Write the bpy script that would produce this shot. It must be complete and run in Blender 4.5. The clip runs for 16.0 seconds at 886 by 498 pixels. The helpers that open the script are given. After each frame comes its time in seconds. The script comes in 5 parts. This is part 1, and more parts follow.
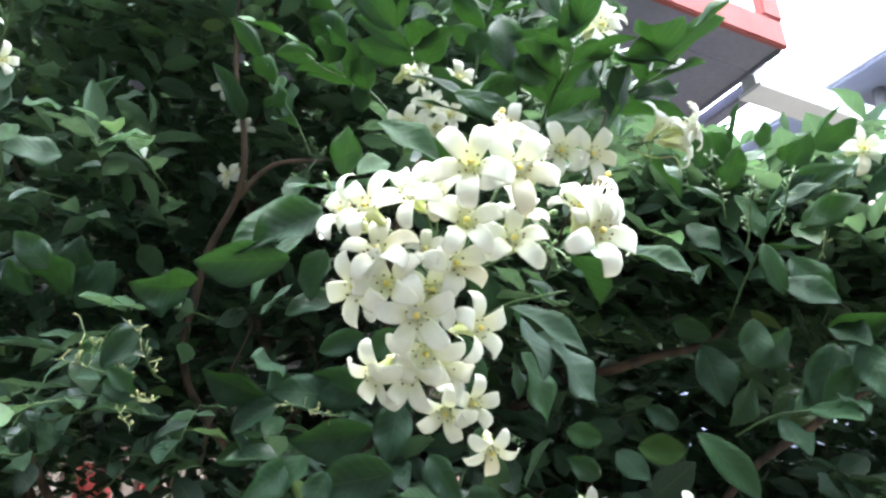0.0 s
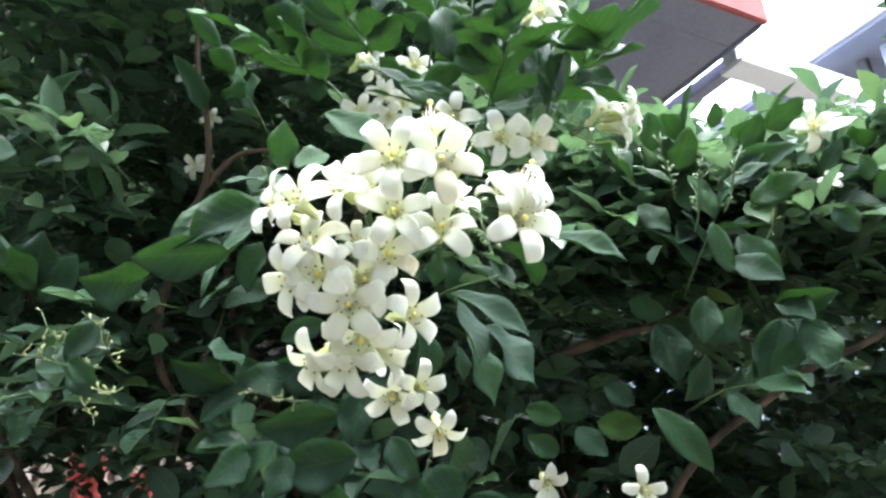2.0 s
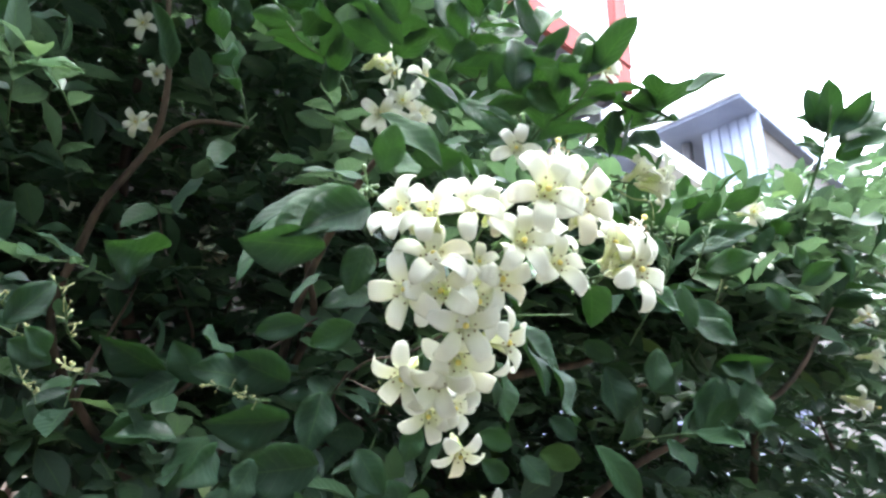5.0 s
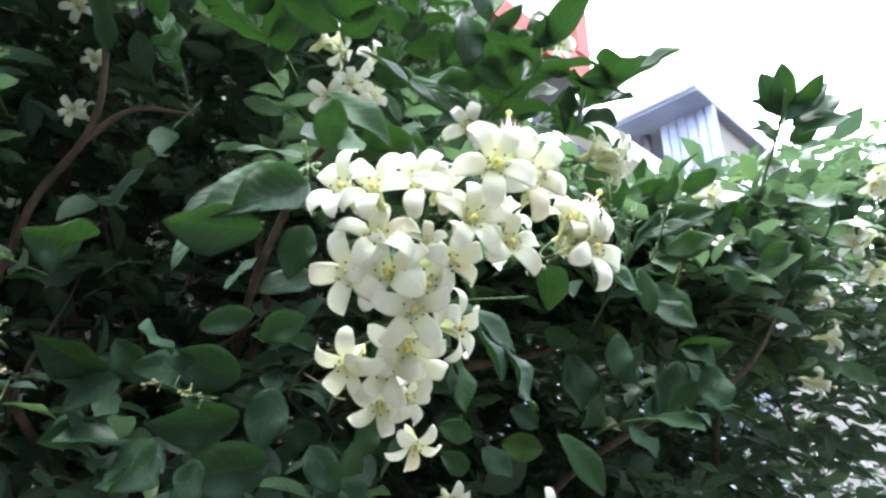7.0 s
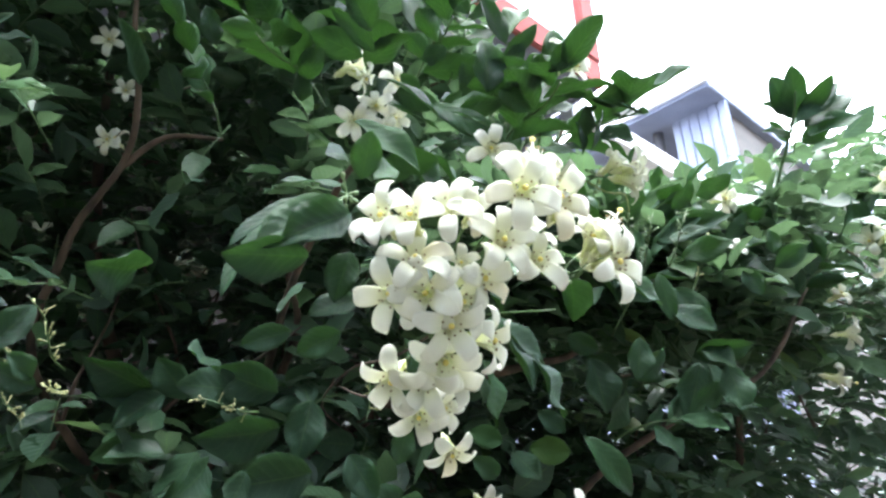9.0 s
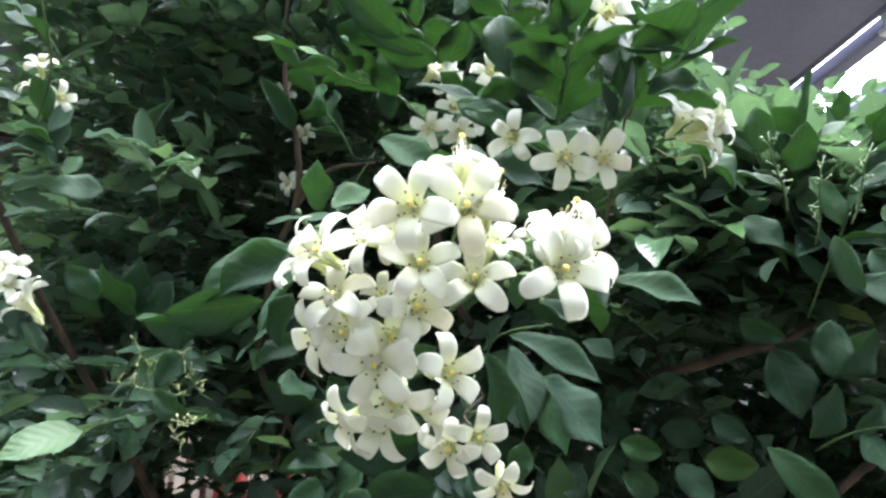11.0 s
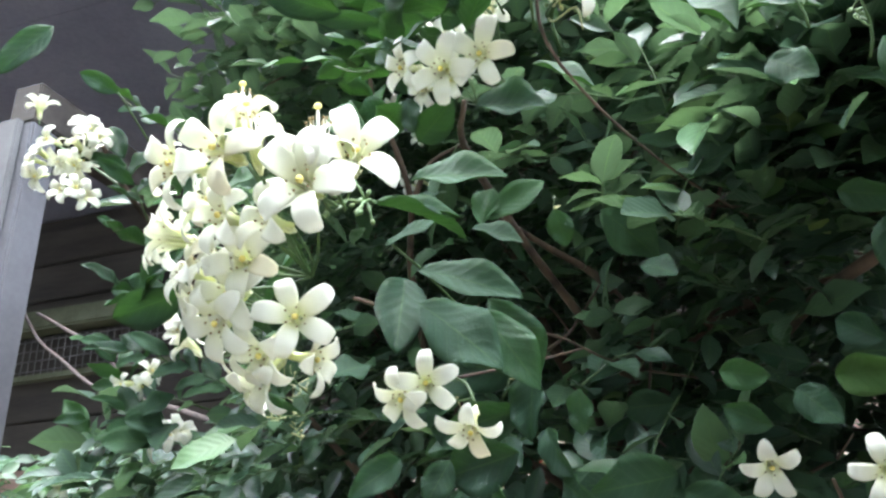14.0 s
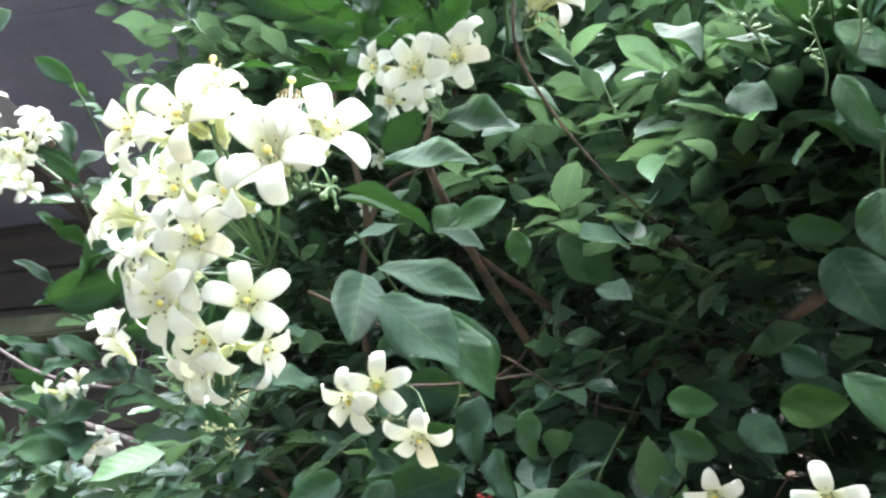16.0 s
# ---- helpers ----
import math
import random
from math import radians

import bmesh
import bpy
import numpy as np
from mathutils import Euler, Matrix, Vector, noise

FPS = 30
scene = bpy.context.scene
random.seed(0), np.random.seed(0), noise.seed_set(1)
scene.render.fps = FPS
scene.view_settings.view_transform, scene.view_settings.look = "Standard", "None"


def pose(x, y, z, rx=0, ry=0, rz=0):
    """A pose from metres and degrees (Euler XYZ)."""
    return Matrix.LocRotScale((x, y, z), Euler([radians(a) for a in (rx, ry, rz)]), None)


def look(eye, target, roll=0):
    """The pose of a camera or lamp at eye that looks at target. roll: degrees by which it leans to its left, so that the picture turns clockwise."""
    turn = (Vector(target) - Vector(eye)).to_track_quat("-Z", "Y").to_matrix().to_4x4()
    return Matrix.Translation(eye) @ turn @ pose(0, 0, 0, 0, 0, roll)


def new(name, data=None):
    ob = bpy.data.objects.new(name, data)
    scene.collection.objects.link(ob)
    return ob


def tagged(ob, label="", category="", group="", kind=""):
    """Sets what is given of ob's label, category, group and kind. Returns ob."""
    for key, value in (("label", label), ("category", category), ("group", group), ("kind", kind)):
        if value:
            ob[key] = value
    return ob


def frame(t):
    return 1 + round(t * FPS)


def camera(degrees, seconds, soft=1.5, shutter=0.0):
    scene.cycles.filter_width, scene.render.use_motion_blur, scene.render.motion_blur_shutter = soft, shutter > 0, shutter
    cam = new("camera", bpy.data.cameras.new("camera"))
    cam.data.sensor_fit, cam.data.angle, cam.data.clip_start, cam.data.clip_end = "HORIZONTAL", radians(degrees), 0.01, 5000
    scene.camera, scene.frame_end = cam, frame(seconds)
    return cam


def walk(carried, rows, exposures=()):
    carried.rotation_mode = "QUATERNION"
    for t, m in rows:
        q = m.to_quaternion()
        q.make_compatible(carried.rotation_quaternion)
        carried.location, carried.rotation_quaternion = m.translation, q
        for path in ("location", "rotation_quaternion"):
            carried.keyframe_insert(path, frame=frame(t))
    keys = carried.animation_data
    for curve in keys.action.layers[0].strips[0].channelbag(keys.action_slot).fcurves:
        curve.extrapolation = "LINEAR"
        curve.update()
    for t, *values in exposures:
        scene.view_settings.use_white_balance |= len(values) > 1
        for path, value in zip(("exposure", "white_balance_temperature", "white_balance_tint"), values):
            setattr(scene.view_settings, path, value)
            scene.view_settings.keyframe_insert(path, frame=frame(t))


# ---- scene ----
cam = camera(66.8, 16.0, 2.5)
PATH = [
    (0, (0.003, 0.006, 1.406), (0.023, 1.836, 2.213), -0.6),
    (0.5, (0.007, 0.005, 1.4), (0.069, 1.84, 2.193), -1.5),
    (1, (0.014, 0.001, 1.404), (0.071, 1.845, 2.177), -1.7),
    (1.5, (0.019, -0.002, 1.401), (0.064, 1.843, 2.173), -1.6),
    (2, (0.026, -0.002, 1.405), (0.069, 1.848, 2.162), -2.3),
    (2.5, (0.022, 0.006, 1.402), (0.073, 1.85, 2.176), -2.3),
    (3, (0.015, 0.008, 1.413), (0.112, 1.855, 2.175), -2.1),
    (3.5, (0.0, 0.011, 1.416), (0.168, 1.854, 2.175), -0.8),
    (3.7, (-0.016, 0.01, 1.42), (0.229, 1.846, 2.174), 0.1),
    (5.8, (-0.089, 0.015, 1.408), (0.509, 1.76, 2.182), 0.3),
    (6, (-0.087, 0.017, 1.412), (0.522, 1.761, 2.177), -0.1),
    (6.5, (-0.074, 0.02, 1.411), (0.551, 1.761, 2.174), -0.3),
    (7, (-0.07, 0.024, 1.412), (0.567, 1.759, 2.175), -0.7),
    (7.5, (-0.068, 0.021, 1.408), (0.562, 1.754, 2.182), -1.4),
    (8, (-0.07, 0.016, 1.412), (0.537, 1.758, 2.186), -1.5),
    (8.5, (-0.08, 0.012, 1.414), (0.525, 1.759, 2.178), -1.8),
    (9, (-0.083, 0.008, 1.411), (0.511, 1.753, 2.187), -2.1),
    (9.2, (-0.084, 0.008, 1.411), (0.485, 1.758, 2.195), -2.2),
    (11.3, (0.079, 0.018, 1.45), (-0.405, 1.833, 2.135), 0.5),
    (11.5, (0.087, 0.014, 1.458), (-0.476, 1.821, 2.107), 0.3),
    (12, (0.111, 0.037, 1.453), (-0.652, 1.773, 2.087), 0.3),
    (12.5, (0.132, 0.04, 1.453), (-0.789, 1.688, 2.111), -1.5),
    (13, (0.153, 0.044, 1.449), (-0.865, 1.615, 2.153), -2.5),
    (13.5, (0.172, 0.079, 1.427), (-0.922, 1.579, 2.17), -3.2),
    (14, (0.198, 0.107, 1.41), (-0.94, 1.562, 2.176), -3.9),
    (14.5, (0.202, 0.114, 1.398), (-0.939, 1.559, 2.179), -3.9),
    (15, (0.206, 0.115, 1.402), (-0.934, 1.549, 2.203), -3.2),
    (15.5, (0.199, 0.109, 1.406), (-0.929, 1.55, 2.212), -1.8),
    (16, (0.187, 0.112, 1.397), (-0.794, 1.621, 2.27), -2.0),
]
EXPOSURES = ((0, 2.9), (3.7, 2.92), (5.8, 2.7), (9.2, 2.65), (11.3, 2.68), (13.0, 2.7), (13.6, 2.78), (14.4, 3.13), (15.0, 3.28), (15.5, 3.23), (16, 3.33))
walk(cam, [(t, look(eye, target, roll)) for t, eye, target, roll in PATH], EXPOSURES)

# ---- light ----
world = bpy.data.worlds.new("overcast_sky")
scene.world = world
world.use_nodes = True
wn, wl = world.node_tree.nodes, world.node_tree.links
wn.clear()
sky = wn.new("ShaderNodeTexSky")
sky.sky_type = "NISHITA"
sky.sun_disc = False
sky.sun_elevation, sky.sun_rotation = radians(81), radians(125)
sky.dust_density = 4.0
haze = wn.new("ShaderNodeMix")
haze.data_type = "RGBA"
haze.inputs[0].default_value = 0.88
haze.inputs[7].default_value = (15.4, 17.2, 20.2, 1)      # the even white of the cloud deck
back = wn.new("ShaderNodeBackground")
back.inputs["Strength"].default_value = 0.15
wout = wn.new("ShaderNodeOutputWorld")
wl.new(sky.outputs[0], haze.inputs[6])
wl.new(haze.outputs[2], back.inputs["Color"])
wl.new(back.outputs[0], wout.inputs["Surface"])

sun = new("sun", bpy.data.lights.new("sun", "SUN"))
sun.data.energy, sun.data.angle, sun.data.color = 2.0, radians(55), (1.0, 0.985, 0.95)
sun.matrix_world = look((0.5, -0.1, 5.5), (0, 0.25, 1.5))


# ---- materials ----
def material(name, rough=0.5, metal=0.0):
    m = bpy.data.materials.new(name)
    m.use_nodes = True
    b = m.node_tree.nodes["Principled BSDF"]
    b.inputs["Roughness"].default_value, b.inputs["Metallic"].default_value = rough, metal
    return m, m.node_tree.nodes, m.node_tree.links, b


def node(nodes, kind, **values):
    n = nodes.new(kind)
    for k, v in values.items():
        n.inputs[k].default_value = v
    return n


def ramp(nodes, stops):
    n = nodes.new("ShaderNodeValToRGB")
    e = n.color_ramp.elements
    while len(e) < len(stops):
        e.new(0.5)
    for el, (p, c) in zip(e, stops):
        el.position, el.color = p, (*c, 1)
    return n


def mix(nodes, links, kind, fac, a, b):
    n = nodes.new("ShaderNodeMix")
    n.data_type, n.blend_type = "RGBA", kind
    for slot, v in ((0, fac), (6, a), (7, b)):
        if hasattr(v, "is_linked"):
            links.new(v, n.inputs[slot])
        elif slot == 0:
            n.inputs[0].default_value = v
        else:
            n.inputs[slot].default_value = (*v, 1)
    return n.outputs[2]


def maths(nodes, links, op, a, b=0.0):
    n = nodes.new("ShaderNodeMath")
    n.operation = op
    for i, v in enumerate((a, b)):
        if hasattr(v, "is_linked"):
            links.new(v, n.inputs[i])
        else:
            n.inputs[i].default_value = v
    return n.outputs[0]


def plain(name, lo, hi, scale=8.0, rough=0.6, bump=0.2, metal=0.0, stretch=(1, 1, 1), detail_scale=60.0):
    """A surface that varies between two colours at two scales, with fine relief."""
    m, n, l, b = material(name, rough, metal)
    co = n.new("ShaderNodeTexCoord")
    mp = n.new("ShaderNodeMapping")
    mp.inputs["Scale"].default_value = stretch
    l.new(co.outputs["Object"], mp.inputs[0])
    a = node(n, "ShaderNodeTexNoise", Scale=scale, Detail=6.0)
    f = node(n, "ShaderNodeTexNoise", Scale=detail_scale, Detail=4.0)
    l.new(mp.outputs[0], a.inputs[0]), l.new(mp.outputs[0], f.inputs[0])
    both = maths(n, l, "ADD", maths(n, l, "MULTIPLY", a.outputs[0], 0.7), maths(n, l, "MULTIPLY", f.outputs[0], 0.3))
    r = ramp(n, ((0.32, lo), (0.68, hi)))
    l.new(both, r.inputs[0]), l.new(r.outputs[0], b.inputs["Base Color"])
    bp = node(n, "ShaderNodeBump", Strength=bump, Distance=0.002)
    l.new(both, bp.inputs["Height"]), l.new(bp.outputs[0], b.inputs["Normal"])
    return m


def leaf_material(name, island, matt=0.0, through_leaf=0.24, fresh=1.0, veins=0.08, shine=0.24, glow=(0.45, (0.11, 0.32, 0.05)), red=1.0):
    """Waxy leaf: darker and lighter leaves, pale midrib and side veins along the leaf's own UV, light passing through."""
    m, n, l, b = material(name, 0.3)
    uv = n.new("ShaderNodeUVMap")
    sp = n.new("ShaderNodeSeparateXYZ")
    l.new(uv.outputs[0], sp.inputs[0])
    if island:
        rnd = n.new("ShaderNodeNewGeometry").outputs["Random Per Island"]
    else:
        rnd = n.new("ShaderNodeObjectInfo").outputs["Random"]
    shades = ((0.0, (0.020, 0.054, 0.032)), (0.5, (0.028, 0.074, 0.042)), (0.86, (0.040, 0.105, 0.047)), (0.985, (0.050, 0.135, 0.046)), (1.0, (0.068, 0.145, 0.036)))
    tone = ramp(n, tuple((at, (rgb[0] * fresh * red, rgb[1] * fresh, rgb[2] * fresh * (1 + red) / 2)) for at, rgb in shades))
    l.new(rnd, tone.inputs[0])
    co = n.new("ShaderNodeTexCoord")
    mott = node(n, "ShaderNodeTexNoise", Scale=90.0, Detail=4.0)
    l.new(co.outputs["Object"], mott.inputs[0])
    col = mix(n, l, "MULTIPLY", 0.45, tone.outputs[0], mott.outputs[0])
    across = maths(n, l, "ABSOLUTE", maths(n, l, "SUBTRACT", sp.outputs[1], 0.5))
    rib = maths(n, l, "LESS_THAN", across, 0.018)
    herring = maths(n, l, "SUBTRACT", sp.outputs[0], maths(n, l, "MULTIPLY", across, 0.55))
    vein = maths(n, l, "GREATER_THAN", maths(n, l, "SINE", maths(n, l, "MULTIPLY", herring, 44.0)), 0.95)
    col = mix(n, l, "MIX", maths(n, l, "MULTIPLY", vein, veins), col, (0.12, 0.22, 0.09))
    col = mix(n, l, "MIX", maths(n, l, "MULTIPLY", rib, 0.5), col, (0.10, 0.20, 0.06))
    spots = node(n, "ShaderNodeTexNoise", Scale=38.0, Detail=2.0)
    l.new(co.outputs["Object"], spots.inputs[0])
    wear = ramp(n, ((0.70, (0, 0, 0)), (0.78, (1, 1, 1))))
    l.new(spots.outputs[0], wear.inputs[0])
    col = mix(n, l, "MIX", maths(n, l, "MULTIPLY", wear.outputs[0], 0.35), col, (0.16, 0.17, 0.06))
    l.new(col, b.inputs["Base Color"])
    rr = ramp(n, ((0.0, (0.20 + matt,) * 3), (0.25, (0.32 + matt,) * 3), (1.0, (0.52 + matt,) * 3)))
    l.new(maths(n, l, "FRACT", maths(n, l, "MULTIPLY", rnd, 37.0)), rr.inputs[0])
    gloss = maths(n, l, "ADD", rr.outputs[0], maths(n, l, "MULTIPLY", maths(n, l, "SUBTRACT", mott.outputs[0], 0.5), 0.25))
    l.new(gloss, b.inputs["Roughness"])
    b.inputs["Specular IOR Level"].default_value = shine
    bp = node(n, "ShaderNodeBump", Strength=0.25 + veins, Distance=0.0007)
    pucker = maths(n, l, "MULTIPLY", maths(n, l, "SINE", maths(n, l, "ADD", maths(n, l, "MULTIPLY", herring, 44.0), maths(n, l, "MULTIPLY", spots.outputs[0], 5.0))), -2.2 * veins)
    l.new(maths(n, l, "ADD", pucker, maths(n, l, "MULTIPLY", mott.outputs[0], 1.5)), bp.inputs["Height"])
    l.new(bp.outputs[0], b.inputs["Normal"])
    tr = n.new("ShaderNodeBsdfTranslucent")
    thru = mix(n, l, "MIX", glow[0], col, glow[1])
    l.new(thru, tr.inputs["Color"])
    sh = n.new("ShaderNodeMixShader")
    sh.inputs[0].default_value = through_leaf
    l.new(b.outputs[0], sh.inputs[1]), l.new(tr.outputs[0], sh.inputs[2])
    l.new(sh.outputs[0], n["Material Output"].inputs["Surface"])
    return m


def petal_material():
    m, n, l, b = material("petal", 0.55)
    uv = n.new("ShaderNodeUVMap")
    sp = n.new("ShaderNodeSeparateXYZ")
    l.new(uv.outputs[0], sp.inputs[0])
    along = ramp(n, ((0.15, (0.72, 0.77, 0.38)), (0.42, (0.855, 0.875, 0.69)), (0.70, (0.885, 0.90, 0.825)), (1.0, (0.87, 0.88, 0.81))))
    l.new(sp.outputs[0], along.inputs[0])
    co = n.new("ShaderNodeTexCoord")
    mott = node(n, "ShaderNodeTexNoise", Scale=220.0, Detail=3.0)
    l.new(co.outputs["Object"], mott.inputs[0])
    col = mix(n, l, "MULTIPLY", 0.12, along.outputs[0], mott.outputs[0])
    age = n.new("ShaderNodeObjectInfo").outputs["Random"]
    tint = ramp(n, ((0.0, (1, 1, 1)), (0.88, (1, 0.995, 0.97)), (0.99, (1, 0.95, 0.86))))
    l.new(age, tint.inputs[0])
    col = mix(n, l, "MULTIPLY", 1.0, col, tint.outputs[0])
    l.new(col, b.inputs["Base Color"])
    b.inputs["Specular IOR Level"].default_value = 0.35
    lines = maths(n, l, "SINE", maths(n, l, "MULTIPLY", sp.outputs[1], 44.0))
    bp = node(n, "ShaderNodeBump", Strength=0.08, Distance=0.0002)
    l.new(maths(n, l, "ADD", maths(n, l, "MULTIPLY", lines, 0.3), maths(n, l, "MULTIPLY", mott.outputs[0], 1.0)), bp.inputs["Height"])
    l.new(bp.outputs[0], b.inputs["Normal"])
    tr = n.new("ShaderNodeBsdfTranslucent")
    l.new(col, tr.inputs["Color"])
    sh = n.new("ShaderNodeMixShader")
    sh.inputs[0].default_value = 0.42
    l.new(b.outputs[0], sh.inputs[1]), l.new(tr.outputs[0], sh.inputs[2])
    l.new(sh.outputs[0], n["Material Output"].inputs["Surface"])
    return m


LEAF = leaf_material("leaf", False, 0.0, 0.42, 1.35, 0.26, 0.24, (0.75, (0.215, 0.36, 0.13)), 1.05)
FOLIAGE = leaf_material("foliage", True, -0.05, 0.32, 1.7, 0.12, 0.36, (0.4, (0.17, 0.28, 0.10)), 1.34)
PETAL = petal_material()
TUBE = plain("flower_tube", (0.62, 0.66, 0.34), (0.78, 0.78, 0.56), 120, 0.5, 0.1)
FILAMENT = plain("filament", (0.80, 0.79, 0.62), (0.86, 0.84, 0.70), 150, 0.5, 0.05)
ANTHER = plain("anther", (0.16, 0.12, 0.05), (0.36, 0.28, 0.13), 300, 0.7, 0.2)
STIGMA = plain("stigma", (0.68, 0.56, 0.14), (0.82, 0.72, 0.26), 300, 0.6, 0.2)
STALK = plain("green_stalk", (0.03, 0.07, 0.02), (0.07, 0.13, 0.04), 120, 0.5, 0.2)
BUD = plain("bud", (0.09, 0.17, 0.07), (0.20, 0.29, 0.13), 160, 0.5, 0.1)
PALE_BUD = plain("pale_bud", (0.24, 0.28, 0.10), (0.44, 0.45, 0.22), 160, 0.5, 0.1)
BARK = plain("bark", (0.030, 0.022, 0.016), (0.125, 0.085, 0.058), 60, 0.9, 1.0, stretch=(1, 1, 0.3))
DRY_BARK = plain("dry_bark", (0.03, 0.022, 0.02), (0.08, 0.058, 0.052), 35, 0.85, 0.8, stretch=(1, 1, 0.3))
SOIL = plain("soil", (0.035, 0.030, 0.020), (0.10, 0.085, 0.06), 3, 0.95, 0.8)
PLASTER_WHITE = plain("white_plaster", (0.66, 0.67, 0.70), (0.80, 0.80, 0.82), 3, 0.8, 0.3)
RED_PAINT = plain("red_paint", (0.28, 0.080, 0.075), (0.36, 0.115, 0.108), 4, 0.9, 0.2)
RED_PAINT.node_tree.nodes["Principled BSDF"].inputs["Specular IOR Level"].default_value = 0.1   # chalky old paint
SOFFIT = plain("grey_soffit", (0.15, 0.15, 0.21), (0.24, 0.24, 0.31), 2.5, 0.85, 0.3)
STEEL = plain("grey_steel", (0.42, 0.43, 0.46), (0.58, 0.59, 0.62), 6, 0.5, 0.2)
SHEET = plain("corrugated_sheet", (0.15, 0.17, 0.24), (0.22, 0.245, 0.32), 3, 0.75, 0.2)
SHEET.node_tree.nodes["Principled BSDF"].inputs["Specular IOR Level"].default_value = 0.15
DARK_WOOD = plain("dark_timber", (0.020, 0.016, 0.014), (0.055, 0.045, 0.038), 9, 0.8, 0.5, stretch=(0.2, 1, 1))
GREEN_WOOD = plain("mossy_timber", (0.06, 0.07, 0.04), (0.13, 0.14, 0.09), 9, 0.8, 0.5)
POST_GREY = plain("post_paint", (0.065, 0.064, 0.072), (0.105, 0.104, 0.115), 5, 0.7, 0.3)
POST_WHITE = plain("post_white", (0.075, 0.073, 0.075), (0.115, 0.112, 0.115), 5, 0.7, 0.3)
CREAM = plain("cream_paint", (0.50, 0.40, 0.32), (0.66, 0.55, 0.45), 7, 0.7, 0.3)
BRICK = plain("old_brick", (0.20, 0.12, 0.10), (0.36, 0.24, 0.20), 14, 0.9, 0.6)
BLOCKER_GREY = plain("blocker_grey", (0.15, 0.155, 0.15), (0.25, 0.26, 0.25), 2.0, 0.9, 0.4)
WIRE = plain("rusty_wire", (0.05, 0.05, 0.05), (0.12, 0.11, 0.11), 20, 0.7, 0.2)
RED_CLOTH = plain("red_cloth", (0.20, 0.02, 0.015), (0.36, 0.045, 0.035), 16, 0.8, 0.3)


# ---- building blocks ----
def finish(name, bm, mat, parent=None, label="", smooth=True):
    me = bpy.data.meshes.new(name)
    bm.to_mesh(me)
    bm.free()
    me.materials.append(mat)
    if smooth:
        me.polygons.foreach_set("use_smooth", [True] * len(me.polygons))
    ob = new(name, me)
    if parent is not None:
        ob.parent = parent
    if label:
        tagged(ob, label)
    return ob


def part(name, bm, mat, parent, label="", smooth=False):
    return finish(name, bm, mat, parent, label, smooth)


def thing(name, label, category, group="", kind="", at=None):
    ob = new(name)
    ob.empty_display_size = 0.02
    if at is not None:
        ob.matrix_world = at
    return tagged(ob, label, category, group, kind)


def piece(name, mesh, parent, m):
    ob = new(name, mesh)
    ob.parent = parent
    ob.matrix_local = m
    return ob


def box(bm, m, sx, sy, sz, bevel=0.0):
    """A box of that size centred on the pose m."""
    made = bmesh.ops.create_cube(bm, size=1.0, matrix=m @ Matrix.Diagonal((sx, sy, sz, 1)))
    if bevel:
        edges = list({e for v in made["verts"] for e in v.link_edges})
        bmesh.ops.bevel(bm, geom=edges, offset=bevel, segments=2, affect="EDGES")
    return bm


def tube(bm, points, radii, sides=6):
    """A tapered tube through points, closed at both ends."""
    pts = [Vector(p) for p in points]
    rings = []
    side = Vector((0.31, 0.77, 0.55))
    for i, p in enumerate(pts):
        d = (pts[min(i + 1, len(pts) - 1)] - pts[max(i - 1, 0)]).normalized()
        u = d.cross(side)
        if u.length < 0.2:
            u = d.cross(Vector((1, 0, 0)))
        u.normalize()
        v = d.cross(u)
        rings.append([bm.verts.new(p + radii[i] * (math.cos(a) * u + math.sin(a) * v)) for a in [2 * math.pi * k / sides for k in range(sides)]])
    for a, b in zip(rings, rings[1:]):
        for k in range(sides):
            bm.faces.new((a[k], a[(k + 1) % sides], b[(k + 1) % sides], b[k]))
    bm.faces.new(rings[0][::-1])
    bm.faces.new(rings[-1])
    return bm


def ball(bm, m, r, squash=1.0, rings=5, sides=7):
    bmesh.ops.create_uvsphere(bm, u_segments=sides, v_segments=rings, radius=r, matrix=m @ Matrix.Diagonal((1, 1, squash, 1)))
    return bm


def smooth_path(points, steps=5):
    """More points on a soft curve through the given ones."""
    p = [Vector(q) for q in points]
    p = [p[0] * 2 - p[1], *p, p[-1] * 2 - p[-2]]
    out = []
    for i in range(1, len(p) - 2):
        for k in range(steps):
            t = k / steps
            out.append(0.5 * (2 * p[i] + (p[i + 1] - p[i - 1]) * t + (2 * p[i - 1] - 5 * p[i] + 4 * p[i + 1] - p[i + 2]) * t * t + (3 * p[i] - p[i - 1] - 3 * p[i + 1] + p[i + 2]) * t ** 3))
    return [*out, p[-2]]


